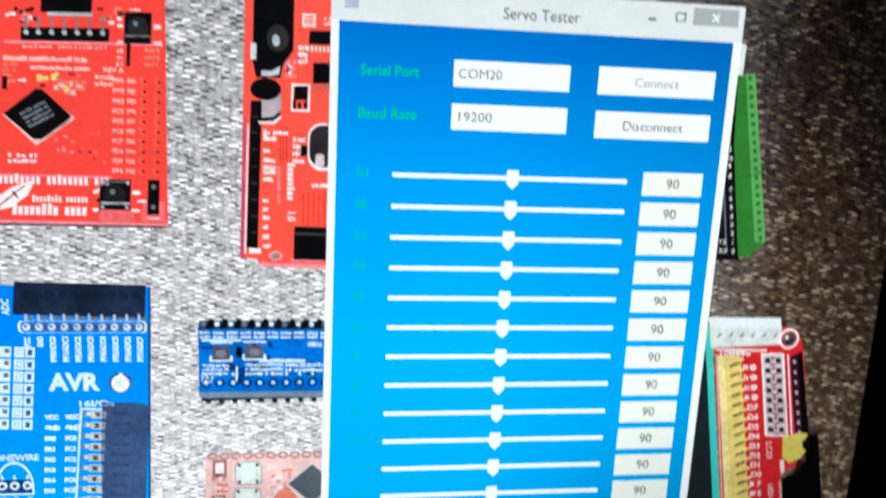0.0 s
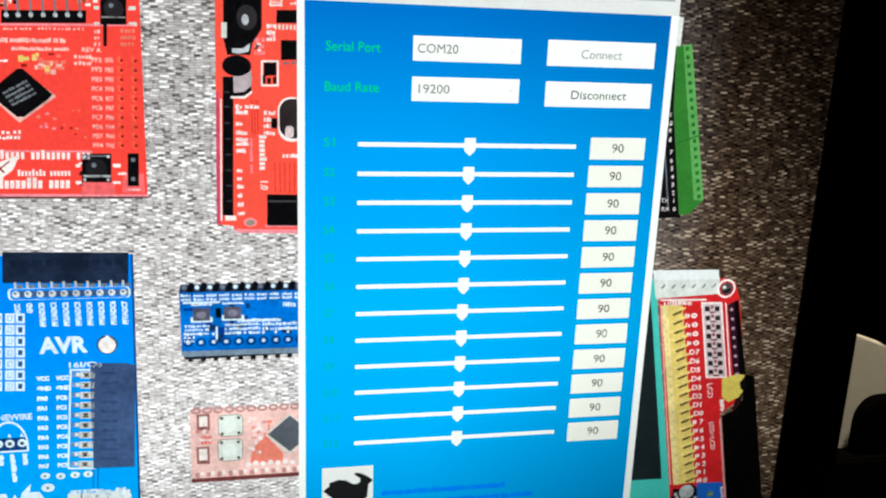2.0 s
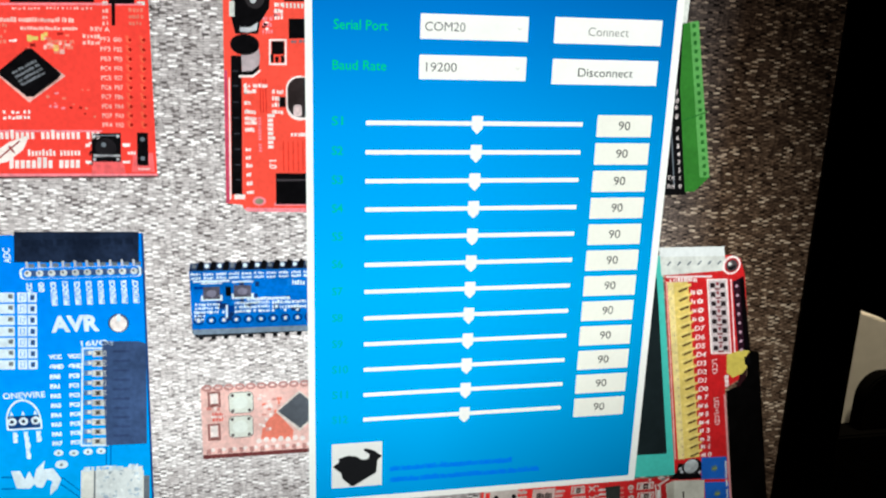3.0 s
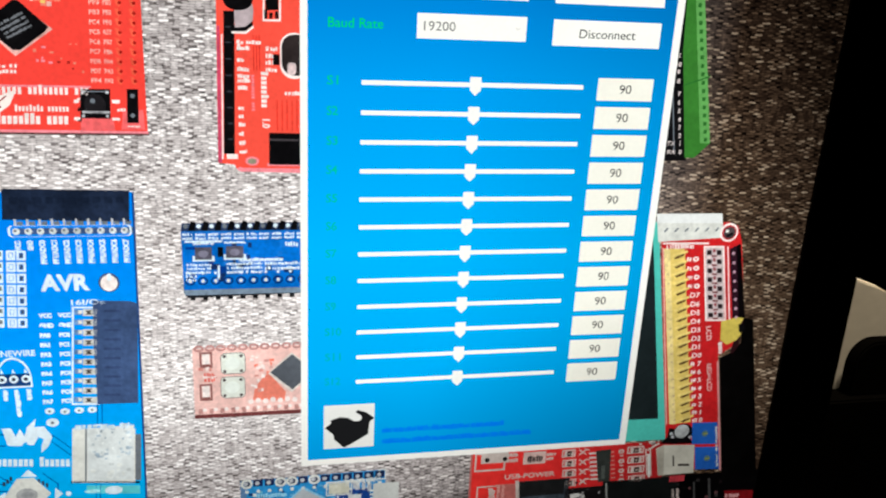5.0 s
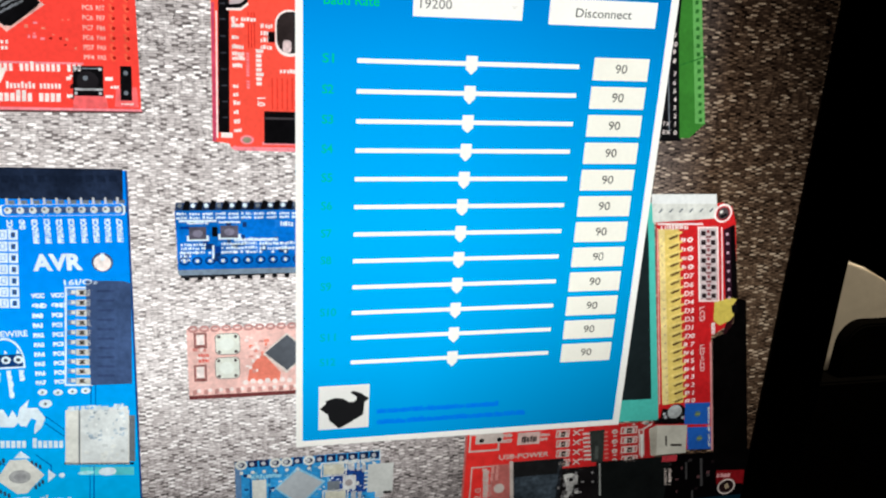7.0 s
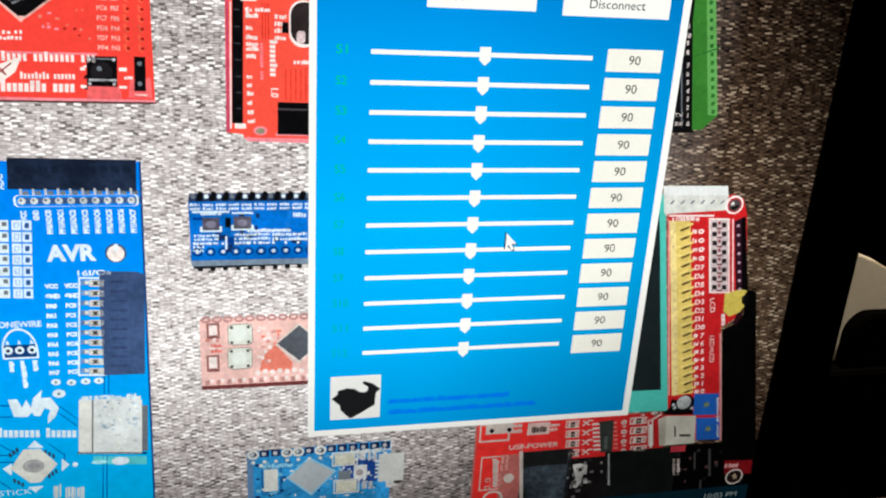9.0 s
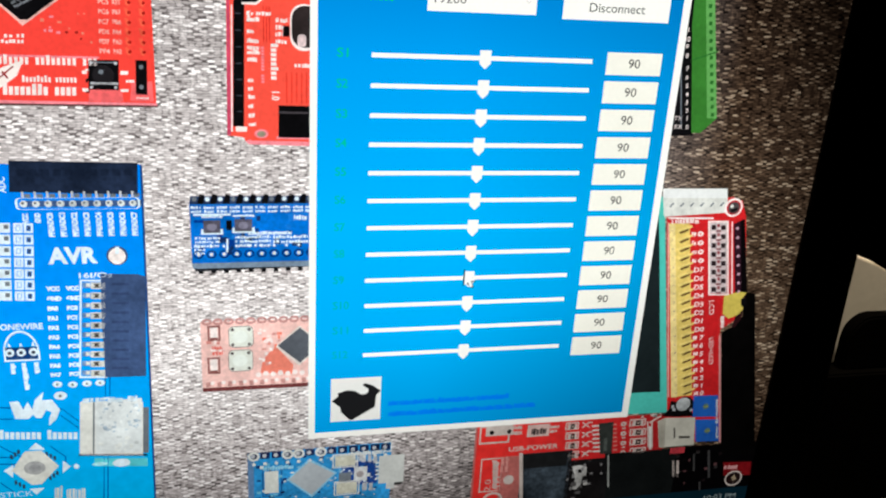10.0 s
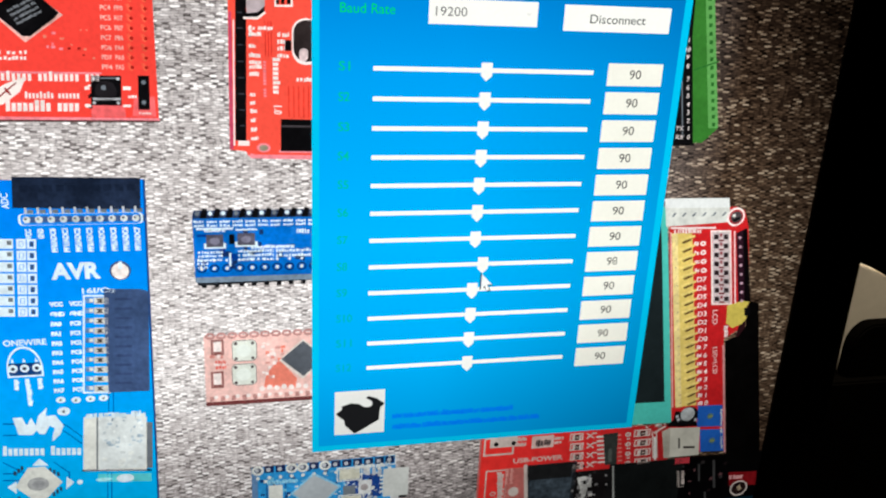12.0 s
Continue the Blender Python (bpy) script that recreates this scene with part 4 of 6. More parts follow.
    many("sensor_outline", loop_of(circle((cx, ar[1] + 2.2), (ar[2] - ar[0]) / 2, ar[3] - ar[1] - 2.2, 20, 0, 180), 0.45)[:-1]
         + [box4((ar[0], ar[1], ar[2], ar[1] + 0.4)), box4((ar[0], ar[1], ar[0] + 0.4, ar[1] + 2.4)), box4((ar[2] - 0.4, ar[1], ar[2], ar[1] + 2.4))],
         PRINT_B, root, 4)
    rect("sensor_body", (ar[0] + 0.5, ar[1] + 0.5, ar[2] - 0.5, ar[1] + 3.8), ink(14, 60, 120, 0.1, 0.3), root, 4)
    for k, h in ((0.1, 3.0), (0.42, 7.6), (0.76, 3.0)):
        u = ar[0] + (ar[2] - ar[0]) * k + 0.6
        pad = disc("solder_pad", (u, ar[1] + 2.4), 1.05, PRINT_B, root, 5)
        disc("pad_eye", (u, ar[1] + 2.4), 0.45, ink(50, 56, 76), pad, 6)
        plate("pin_tip", [(u - 0.3, ar[1] + 4.1), (u + 0.5, ar[1] + 4.1), (u, ar[1] + 5.2)], PRINT_B, pad, 5)
        bars((u - 0.3, ar[1] - 0.6 - h, u + 1.0, ar[1] - 0.6), 1, PRINT_B, root, 4, 0.12, True, fill=0.9)
    for c in ((-77.2, 216.1), (-73.6, 215.8), (-70.2, 215.9), (-67.1, 215.9)):
        pad = disc("solder_pad", c, 1.15, PRINT_B, root, 4, ry=0.85)
        disc("pad_eye", c, 0.3, GREY, pad, 5)
    reg = disc("solder_pad", (-76.8, 212.8), 1.55, PRINT_B, root, 4, ry=1.15)
    disc("pad_eye", (-76.8, 212.8), 0.35, GREY, reg, 5)
    # the maker's mark as a plain zigzag, its name as bars
    plate("zigzag_mark", [(-88.8, 211.8), (-86.7, 211.8), (-85.8, 209.3), (-84.6, 211.5), (-83.7, 209.2), (-82.9, 211.9), (-80.6, 214.2), (-81.2, 211.8), (-78.9, 211.8), (-77.2, 208.7), (-78.3, 206.1), (-80.2, 204.3),
                          (-80.0, 206.3), (-79.3, 208.2), (-80.5, 208.9), (-81.8, 206.6), (-83.1, 206.8), (-83.6, 207.8), (-84.8, 206.6), (-86.3, 206.7), (-87.9, 206.9)], PRINT_B, root, 4)
    lettering([(-92.2, 201.2), (-73.5, 199.7), (-73.3, 202.4), (-91.9, 203.9)], PRINT_B, root, 4, 1.2, tall=(0, 8, 9), heavy=True)
    usb = rect("usb_socket", [(-73.7, 194.7), (-58.1, 193.3), (-57.1, 209.6), (-72.3, 210.7)], ink(232, 231, 224, 0.08, 0.1), root, 4, "grey metal connector shell")
    rect("shell_seam", [(-70.5, 194.6), (-70.1, 194.6), (-68.8, 210.4), (-69.2, 210.5)], GREY, usb, 5)
    plate("shell_face", [(-68.7, 210.6), (-57.3, 210.9), (-58.3, 194.6), (-69.8, 194.9)], ink(228, 232, 232, 0.10, 0.14), usb, 5)
    # glints of the bare metal shell, painted as scattered pale flecks
    scatter([(-68.4, 201.4), (-58.3, 200.8), (-57.6, 210.6), (-67.8, 210.4)], 46, [ink(192, 204, 212, 0.3, 0.3), ink(172, 188, 202, 0.3, 0.3), ink(240, 243, 242), ink(206, 214, 218)], usb, 6, (0.25, 1.1))
    scatter([(-72.0, 210.2), (-58.2, 210.0), (-58.0, 211.7), (-71.8, 211.7)], 16, [PRINT_B, ink(206, 224, 234)], usb, 5.5, (0.5, 1.6))
    scatter([(-69.0, 195.2), (-58.6, 195.0), (-58.3, 200.6), (-68.7, 201.0)], 10, [ink(234, 236, 232), ink(206, 210, 210)], usb, 6, (0.4, 1.6))
    rect("shell_lip", [(-58.3, 194.2), (-56.6, 194.1), (-55.8, 207.8), (-57.4, 208.0)], GREY, usb, 3)
    rect("board_line", [(-74.0, 194.7), (-56.9, 193.2), (-56.9, 193.8), (-73.9, 195.3)], ink(20, 40, 60), root, 4)
    rect("pale_strip", [(-70.4, 191.1), (-57.1, 189.9), (-57.0, 192.4), (-70.2, 193.5)], ink(96, 204, 214, 0.1, 0.3), root, 3)
    disc("glint", (-63.6, 191.7), 2.2, PRINT_B, root, 5, ry=1.2)
    disc("glint", (-68.9, 191.8), 2.0, ink(170, 228, 236), root, 5, ry=0.5)
    for k in ([(-66.3, 211.3), (-66.1, 211.2), (-65.6, 217.4), (-65.9, 217.5)], [(-65.2, 211.2), (-65.0, 211.2), (-64.5, 217.4), (-64.8, 217.4)], [(-69.0, 180.2), (-68.7, 180.2), (-67.7, 193.7), (-67.9, 193.7)], [(-68.0, 180.1), (-67.7, 180.1), (-66.7, 193.6), (-67.0, 193.6)]):
        rect("copper_line", k, ink(0, 96, 176), root, 3)
    for pts in ([(-91.2, 210.4), (-76.8, 209.0), (-73.1, 205.1)], [(-91.5, 207.1), (-88.4, 206.9)], [(-77.5, 207.4), (-73.3, 203.1)], [(-92.4, 199.2), (-90.0, 197.3), (-87.5, 195.4)], [(-92.8, 195.9), (-89.4, 195.6)], [(-93.1, 193.9), (-89.1, 193.5)],
                [(-80.5, 198.2), (-77.3, 194.9), (-77.5, 192.1)], [(-93.7, 188.4), (-90.8, 185.3), (-90.3, 182.4)]):
        many("copper_line", [[a, b, (b[0], b[1] - 0.3), (a[0], a[1] - 0.3)] if abs(a[0] - b[0]) > 0.4 else [a, b, (b[0] + 0.3, b[1]), (a[0] + 0.3, a[1])] for a, b in zip(pts, pts[1:])], ink(0, 92, 170), root, 3)
    c = (-84.8, 192.1)
    joy = plate("joystick", [(c[0] - 5.6, c[1] - 0.5), (c[0] - 1.2, c[1] - 5.2), (c[0] + 1.2, c[1] - 5.2), (c[0] + 5.8, c[1]), (c[0] + 2.0, c[1] + 5.0), (c[0] - 2.0, c[1] + 5.0)], PALE, root, 5, "pale square joystick set cornerwise")
    disc("stick", c, 2.6, ink(170, 170, 170), joy, 6, ry=2.0)
    disc("stick_top", (c[0] + 0.1, c[1]), 1.5, ink(150, 150, 152), joy, 7, ry=1.1)
    for du, dv in ((-4.2, 3.6), (4.2, 3.8), (4.4, -3.6), (-4.0, -4.2)):
        many("joystick_foot", [box4((c[0] + du + k * 0.9 - 0.3 - 1.0, c[1] + dv + k * (0.7 if du * dv < 0 else -0.7) * (1 if du < 0 else 1) - 0.6, c[0] + du + k * 0.9 + 0.3 - 1.0, c[1] + dv + k * (0.7 if du * dv < 0 else -0.7) + 0.6)) for k in range(3)], ink(50, 62, 84), joy, 4)
    for pts in ([(-83.9, 199.5), (-85.7, 197.6), (-81.9, 197.3)], [(-92.2, 191.7), (-89.9, 193.2), (-90.3, 189.5)], [(-76.2, 191.6), (-77.9, 193.5), (-78.3, 189.7)], [(-85.2, 183.7), (-86.7, 185.6), (-83.1, 185.6)]):
        plate("arrow_mark", pts, PRINT_B, root, 4)
    disc("dot_mark", (-74.8, 191.5), 0.7, PRINT_B, root, 4)
    text("marking", "STICK", (-94.0, 183.5), 1.6, PRINT_B, root, 4, squeeze=1.3)
    bars([(-81.0, 181.5), (-73.5, 180.7), (-73.1, 185.0), (-80.6, 185.7)], 1, PALE, root, 4, 0.5, fill=0.9)


def nano_board():
    root = thing("circuit_board", (-43.3, 246.7), "small dark blue circuit board with pin rows, partly behind the window", "circuit board", "boards in the desktop picture")
    q = (-43.3, 247.6, -14.9, 265.1)
    right = 0.0
    plate("pin_strip", [(-43.6, 249.4), (-43.0, 246.4), (right, 246.4), (right, 249.4)], ink(126, 144, 164, 0.2, 0.2), root, 2.1)
    plate("pin_shadow_strip", [(-43.4, 247.4), (-42.4, 245.6), (right, 246.6), (right, 248.4)], ink(34, 36, 42, 0.3, 0.3), root, 2)
    plate("pin_strip", [(-43.3, 263.2), (right, 263.2), (right, 265.2), (-43.0, 265.2)], ink(44, 60, 92, 0.3, 0.4), root, 3.3)
    plate("board", [(-43.3, 263.9), (-43.2, 247.9), (right, 247.9), (right, 263.9)], NANO_BLUE, root, 3)
    for k in range(12):
        a, b = (-42.1, 264.2), (-42.1, 249.4)
        u = a[0] + k * 3.05
        top = disc("solder_pad", (u, a[1] + 0.3), 0.55, PRINT_B if k % 3 else GREY, root, 4.4)
        plate("pin_shadow", [(u + 0.5, a[1] - 0.9), (u + 2.1, a[1] - 0.8), (u + 2.4, a[1] + 1.3), (u + 1.3, a[1] + 1.6)], INKBLACK, root, 4)
        rect("pin_tip", (u + 0.3, b[1] - 4.4 + 0.03 * k, u + 1.5, b[1] - 3.2), INKBLACK, root, 1.9)
        bars((u - 0.9, a[1] - 3.2, u + 1.5, a[1] - 1.2), 2, PRINT_B, root, 4, 0.25)
        low = disc("solder_pad", (u + 0.5, b[1] + 0.8), 0.45, PALE, root, 4.4)
        ring("pad_ring", circle((u + 0.5, b[1] + 0.8), 1.25, 1.1, 14), 0.3, ink(8, 40, 100), root, 4)
        disc("dot_mark", (u + 0.5, b[1] + 2.9), 0.35, PRINT_B, root, 4)
    for q in ((-40.8, 255.4, -35.6, 259.7), (-33.4, 255.7, -28.0, 259.9)):
        l, b, r, t = q
        base = rect("button_base", (l, b, r, b + 1.4), PRINT_B, root, 4)
        btn = rect("push_button", (l + 0.6, b + 0.5, r - 0.6, t - 0.6), ink(92, 88, 104, 0.3, 0.3), root, 5)
        disc("button_cap", ((l + r) / 2, b + 2.0), 1.2, ink(130, 126, 146), btn, 6, ry=0.9)
        bars((l + 0.2, t, r, t + 0.9), 1, PRINT_B, root, 4, 0.12)
    rect("small_component", (-34.8, 256.5, -33.5, 259.0), INKBLACK, root, 4)
    bars((-42.3, 252.1, -36.4, 255.1), 3, PRINT_B, root, 4, 0.3)
    rect("marking", [(-35.0, 250.6), (-34.5, 250.6), (-34.4, 254.2), (-34.9, 254.2)], PRINT_B, root, 4)
    scatter((-42.5, 249.8, -14.9, 260.8), 30, [DKB, ink(30, 120, 214), ink(6, 56, 140), DKB], root, 3.6, (0.7, 2.4))
    bars((-32.7, 252.0, -24.1, 255.3), 3, PRINT_B, root, 4, 0.3)
    bars((-29.6, 255.1, -19.0, 256.4), 1, PRINT_B, root, 4, 0.1)
    bars((-23.5, 252.8, -14.9, 255.3), 2, PRINT_B, root, 4, 0.35)
    bars((-42.6, 250.2, -40.0, 253.0), 3, PRINT_B, root, 4, 0.3)
    bars((-18.4, 258.9, -14.9, 260.8), 1, PRINT_B, root, 4, 0.3)
    rect("line", (-42.5, 260.3, -33.7, 260.8), PRINT_B, root, 4)


def pink_board():
    root = thing("circuit_board", (-42.0, 211.6), "small pale red circuit board with two white push buttons", "circuit board", "boards in the desktop picture")
    tl, bl = (-42.0, 231.6), (-42.1, 212.6)
    right = 0.0
    plate("board", [bl, (right, bl[1]), (right, tl[1]), tl], ROSE, root, 2)
    plate("board_edge", [(bl[0], bl[1] - 1.2), (right, bl[1] - 1.2), (right, bl[1]), bl], ink(112, 56, 56, 0.2, 0.2), root, 2, "dark red board edge")
    for k in range(12):
        ring("solder_pad", circle((tl[0] + 1.6 + k * 2.75, tl[1] + 0.1), 1.3, 0.95, 12), 0.5, ink(196, 140, 136), root, 4)
        rect("solder_pad", (bl[0] + 1.0 + k * 2.75, bl[1] + 0.3, bl[0] + 2.1 + k * 2.75, bl[1] + 1.7), ink(190, 138, 132, 0.3, 0.3), root, 4)
        disc("pad_eye", (bl[0] + 2.6 + k * 2.75, bl[1] + 1.4), 0.55, PRINT, root, 4)
    for q in ((-35.1, 224.2, -28.8, 230.3), (-35.3, 217.2, -29.0, 223.5)):
        l, b, r, t = q
        btn = plate("push_button", rounded((l, b, r, t), 1.3), ink(226, 228, 218, 0.08, 0.1), root, 4, "white push button")
        ring("button_rim", rounded((l, b, r, t), 1.3), 0.16, ink(140, 120, 116), btn, 5)
        disc("button_cap", ((l + r) / 2 - 0.2, (b + t) / 2), 1.9, ink(234, 238, 230, 0.06, 0.06), btn, 5, ry=1.7)
        for u, v in ((l + 1, b + 0.9), (r - 1.1, b + 0.9), (l + 1, t - 0.9), (r - 1.1, t - 0.9)):
            disc("button_pin", (u, v), 0.42, ink(86, 76, 76), btn, 6)
    for q in ((-40.3, 226.2, -37.1, 230.6), (-40.6, 216.7, -37.4, 221.5)):
        led = outline("led_frame", q, 0.5, ink(150, 96, 92), root, 3)
        rect("led", (q[0] + 0.7, q[1] + 0.6, q[2] - 0.7, q[3] - 0.5), ink(250, 234, 230), led, 4)
        rect("led_foot", (q[0] + 0.6, q[1] + 0.4, q[2] - 0.6, q[1] + 1.1), ink(136, 84, 80), led, 5)
    bars((-39.3, 222.2, -36.7, 225.2), 2, ink(232, 96, 84), root, 4, 0.3)
    plate("solder_flood", [(-27.2, 216.2), (-26.6, 219.8), (-24.2, 223.0), (-22.8, 223.6), (-18.6, 218.2), (-19.0, 215.6)], ink(238, 132, 112, 0.1, 0.14), root, 3)
    scatter((-28.3, 223.5, -21.5, 230.4), 16, [PRINT, ink(250, 226, 220), ink(214, 150, 144), SALMON], root, 3.6)
    scatter((-41.1, 220.9, -35.7, 226.4), 8, [ink(216, 140, 132), PRINT, ink(250, 226, 222)], root, 3.6)
    scatter((-28.4, 217.2, -23.6, 223.8), 8, [PRINT, ink(220, 150, 140)], root, 3.6)
    for k in range(7):
        c = (-27.7, 215.8)
        disc("solder_pad", (c[0] + k * 1.9, c[1] + 0.3 * (k % 2)), 0.7, PRINT, root, 4)
    plate("chip_rim", [(-23.2, 223.9), (-17.0, 229.7), (-10.8, 223.9), (-17.1, 218.0)], ink(226, 214, 206), root, 4)
    plate("chip", [(-22.6, 224.2), (-16.9, 229.2), (-11.4, 224.0), (-16.9, 218.9)], ink(88, 92, 100, 0.1, 0.2), root, 5)


def sky_board():
    root = thing("circuit_board", (-30.4, 176.6), "small light blue circuit board with a grey cornerwise chip", "circuit board", "boards in the desktop picture")
    tl, tr = (-31.1, 191.3), (8.3, 191.9)
    low = 157
    plate("board", [(tl[0], low), (tr[0] + 0.6, low), (tr[0] + 0.6, tr[1]), tl], SKY_BOARD, root, 2)
    plate("board_side", [(tl[0], low), (tl[0] + 1.6, low), (tl[0] + 1.6, tl[1]), tl], ink(96, 130, 170), root, 3)
    for k in range(13):
        c = (tl[0] + 1.7 + k * 3.05, tl[1] - 0.8)
        if k in (0, 3, 4, 6):
            ring("pad_ring", circle(c, 1.6, 1.5, 14), 0.5, PALE, root, 5)
        rect("pad_shadow", (c[0] - 1.3, c[1] - 1.0, c[0] + 1.3, c[1] + 1.1), ink(22, 36, 78, 0.3, 0.3), root, 3)
        disc("pad_eye", (c[0] - 0.2, c[1]), 0.6, STEEL, root, 4)
        disc("solder_pad", (c[0], c[1] - 2.6), 0.5, PALE, root, 4)
        if k > 7:
            rect("pad_shadow", (c[0] - 1.0, low + 3.4, c[0] + 1.2, low + 7.0), ink(22, 36, 78, 0.3, 0.3), root, 3)
            disc("pad_eye", (c[0], low + 5.4), 0.7, STEEL, root, 4)
    plate("chip", [(-19.9, 182.2), (-14.3, 187.7), (-7.3, 183.1), (-13.6, 176.5)], ink(180, 185, 190, 0.06, 0.08), root, 5, "grey square chip set cornerwise")
    plate("chip_rim", [(-20.6, 182.1), (-14.3, 188.4), (-6.5, 183.2), (-13.5, 175.5)], ink(140, 196, 226), root, 4)
    comp = rect("crystal", (-26.6, 178.1, -22.8, 185.3), PALE, root, 4)
    outline("component_frame", (-27.3, 176.9, -21.8, 186.4), 0.4, ink(30, 90, 150), root, 3)
    for q in ((-7.1, 185.2, -1.3, 188.7), (-6.6, 175.9, -0.7, 179.6)):
        outline("component_frame", (q[0] - 0.7, q[1] - 0.5, q[2] + 0.7, q[3] + 0.5), 0.3, PALE, root, 4)
        rect("small_component", q, ink(208, 204, 186), root, 4)
    rect("small_component", (-6.0, 180.0, -2.5, 183.0), GREY, root, 4)
    led = rect("led_base", (-1.6, 179.9, 2.1, 184.5), ink(214, 214, 214), root, 4)
    disc("led", (0.1, 182.2), 1.1, ink(170, 160, 160), led, 5)
    for q in ((0.3, 186.1, 1.6, 188.4), (2.2, 185.9, 3.2, 188.3), (3.8, 185.4, 4.9, 187.8), (0.8, 176.4, 2.2, 178.9), (2.8, 176.2, 3.8, 178.7), (-0.4, 186.6, 0.3, 188.9)):
        rect("small_component", q, STEEL, root, 4)
    bars((-2.7, 188.4, 6.7, 190.4), 1, PALE, root, 5, 0.2)
    bars((-27.0, 185.6, -18.7, 187.5), 1, ink(150, 206, 230), root, 4, 0.3)
    scatter((-21.7, 173.0, 5.2, 189.6), 90, [PALE, STEEL, DKB, DKB, ink(120, 180, 214)], root, 3.6, (0.3, 1.0))
    scatter((-8.0, 174.0, 5.0, 190.0), 40, [PALE, PRINT_B, DKB, STEEL], root, 3.8, (0.3, 0.8))
    scatter((-29.1, 175.6, -20.0, 188.1), 24, [PALE, DKB, ink(120, 190, 220)], root, 3.6)
    rect("dark_area", (-5.5, 178.5, 5.1, 186.3), ink(26, 66, 140, 0.3, 0.3), root, 3)
    usb = rect("usb_socket", (5.4, 178.5, 12.7, 187.8), ink(206, 206, 202, 0.06, 0.1), root, 6, "pale metal connector")
    rect("connector_tab", (7.7, 176.4, 10.1, 179.0), ink(200, 200, 198), usb, 5)
    for k in range(5):
        l, b, r, t = (4.5, 179.6, 5.7, 186.2)
        v = b + (t - b) * (k + 0.5) / 5
        rect("pin", (l, v - 0.25, r, v + 0.25), PALE, usb, 5)
    rect("shadow_slot", (10.0, 177.6, 12.4, 178.6), INKBLACK, root, 5)
    outline("corner_pad", (6.9, 188.8, 9.0, 192.2), 0.3, PALE, root, 3)


def power_board():
    """Red board along the bottom with black sockets, joined to the display shield."""
    root = thing("circuit_board", (36.4, 169.8), "red power circuit board with black sockets above the taskbar", "circuit board", "boards in the desktop picture")
    low = 157
    l = 34.1
    r = 94.2
    plate("board", [(l, low), (r, low), (r, 194.6), (72.0, 195.4), (l, 200)], RED_D, root, 1.9)
    plate("board_edge", [(l - 0.6, low), (l, low), (l, 200), (l - 0.6, 200)], ink(186, 96, 92), root, 1.9)
    fr = outline("component_frame", (34.7, 188.9, 43.9, 195.0), 0.5, PALE_D, root, 3)
    rect("switch", (36.5, 191.6, 44.7, 196.4), PALE_D, root, 4)
    disc("hole", (38.3, 192.8), 0.7, INKBLACK, root, 5)
    disc("hole", (43.6, 192.8), 0.7, INKBLACK, root, 5)
    bars((44.4, 191.3, 47.5, 195.0), 2, PALE_D, root, 4)
    outline("component_frame", (49.3, 190.3, 56.1, 194.3), 0.35, PALE_D, root, 3)
    bars((50.5, 190.9, 55.3, 193.4), 1, ink(60, 50, 50), root, 4, 0.3, fill=0.9)
    rect("pale_area", (49.7, 190.7, 55.7, 193.9), ink(214, 180, 172), root, 3)
    bars((56.3, 191.2, 59.1, 194.1), 2, PALE_D, root, 4)
    text("marking", "USB-POWER", (43.9, 185.8), 1.6, PALE_D, root, 4, squeeze=1.22, bold=0.04)
    def resistor(u, v, w, h):
        pair = outline("resistor", (u, v - h / 2, u + w, v + h / 2), 0.36, PALE_D, root, 3)
        for k in (0.17, 0.62):
            rect("resistor_end", (u + k * w, v - h * 0.3, u + (k + 0.22) * w, v + h * 0.3), PALE_D, pair, 4)
        rect("resistor_body", (u + 0.36 * w, v - h * 0.34, u + 0.66 * w, v + h * 0.34), ink(56, 42, 40), pair, 5)
        rect("resistor_mark", (u + 0.42 * w, v - 0.2, u + 0.6 * w, v + 0.25), ink(170, 150, 140), pair, 6)
    for k in range(4):
        v = 193.0 - 3.4 * k
        resistor(61.1 + 0.39 * k, v, 4.2, 2.5)
        resistor(81.7 + 0.5 * k, v - 0.4, 5.3, 2.4)
        u = 66.2 + 0.35 * k
        many("copper_line", [[(u, v + 0.9), (u + 0.4, v + 1.1), (u + 2.6, v - 0.7), (u + 2.3, v - 0.9)], [(u + 0.1, v - 0.7), (u + 0.5, v - 0.9), (u + 2.5, v + 0.9), (u + 2.1, v + 1.1)], [(u + 2.2, v + 0.7), (u + 3.4, v + 0.6), (u + 3.4, v + 1.0), (u + 2.2, v + 1.1)]], PALE_D, root, 3.2)
        ring("marking", circle((79.8 + 0.4 * k, v - 0.6), 0.95, 0.8, 10), 0.45, PALE_D, root, 3)
        rect("marking", (79.5 + 0.4 * k, v - 2.3, 80.6 + 0.4 * k, v - 1.9), PALE_D, root, 3)
    chip = rect("chip", [(73.4, 182.4), (77.2, 182.3), (76.3, 193.5), (71.6, 193.3)], ink(50, 53, 50, 0.15, 0.3), root, 4)
    rect("chip_glint", [(74.4, 183.4), (75.4, 183.4), (75.0, 188.0), (73.9, 188.0)], ink(76, 80, 76, 0.2, 0.3), chip, 5)
    for k in range(7):
        v = 192.5 - 1.5 * k
        u = 71.7 + 0.25 * k
        rect("pin", (u - 2.2, v - 0.3, u + 0.1, v + 0.3), ink(206, 198, 192), chip, 4)
        rect("pin", (u + 4.4, v - 0.26, u + 5.7, v + 0.26), ink(206, 120, 112), chip, 4)
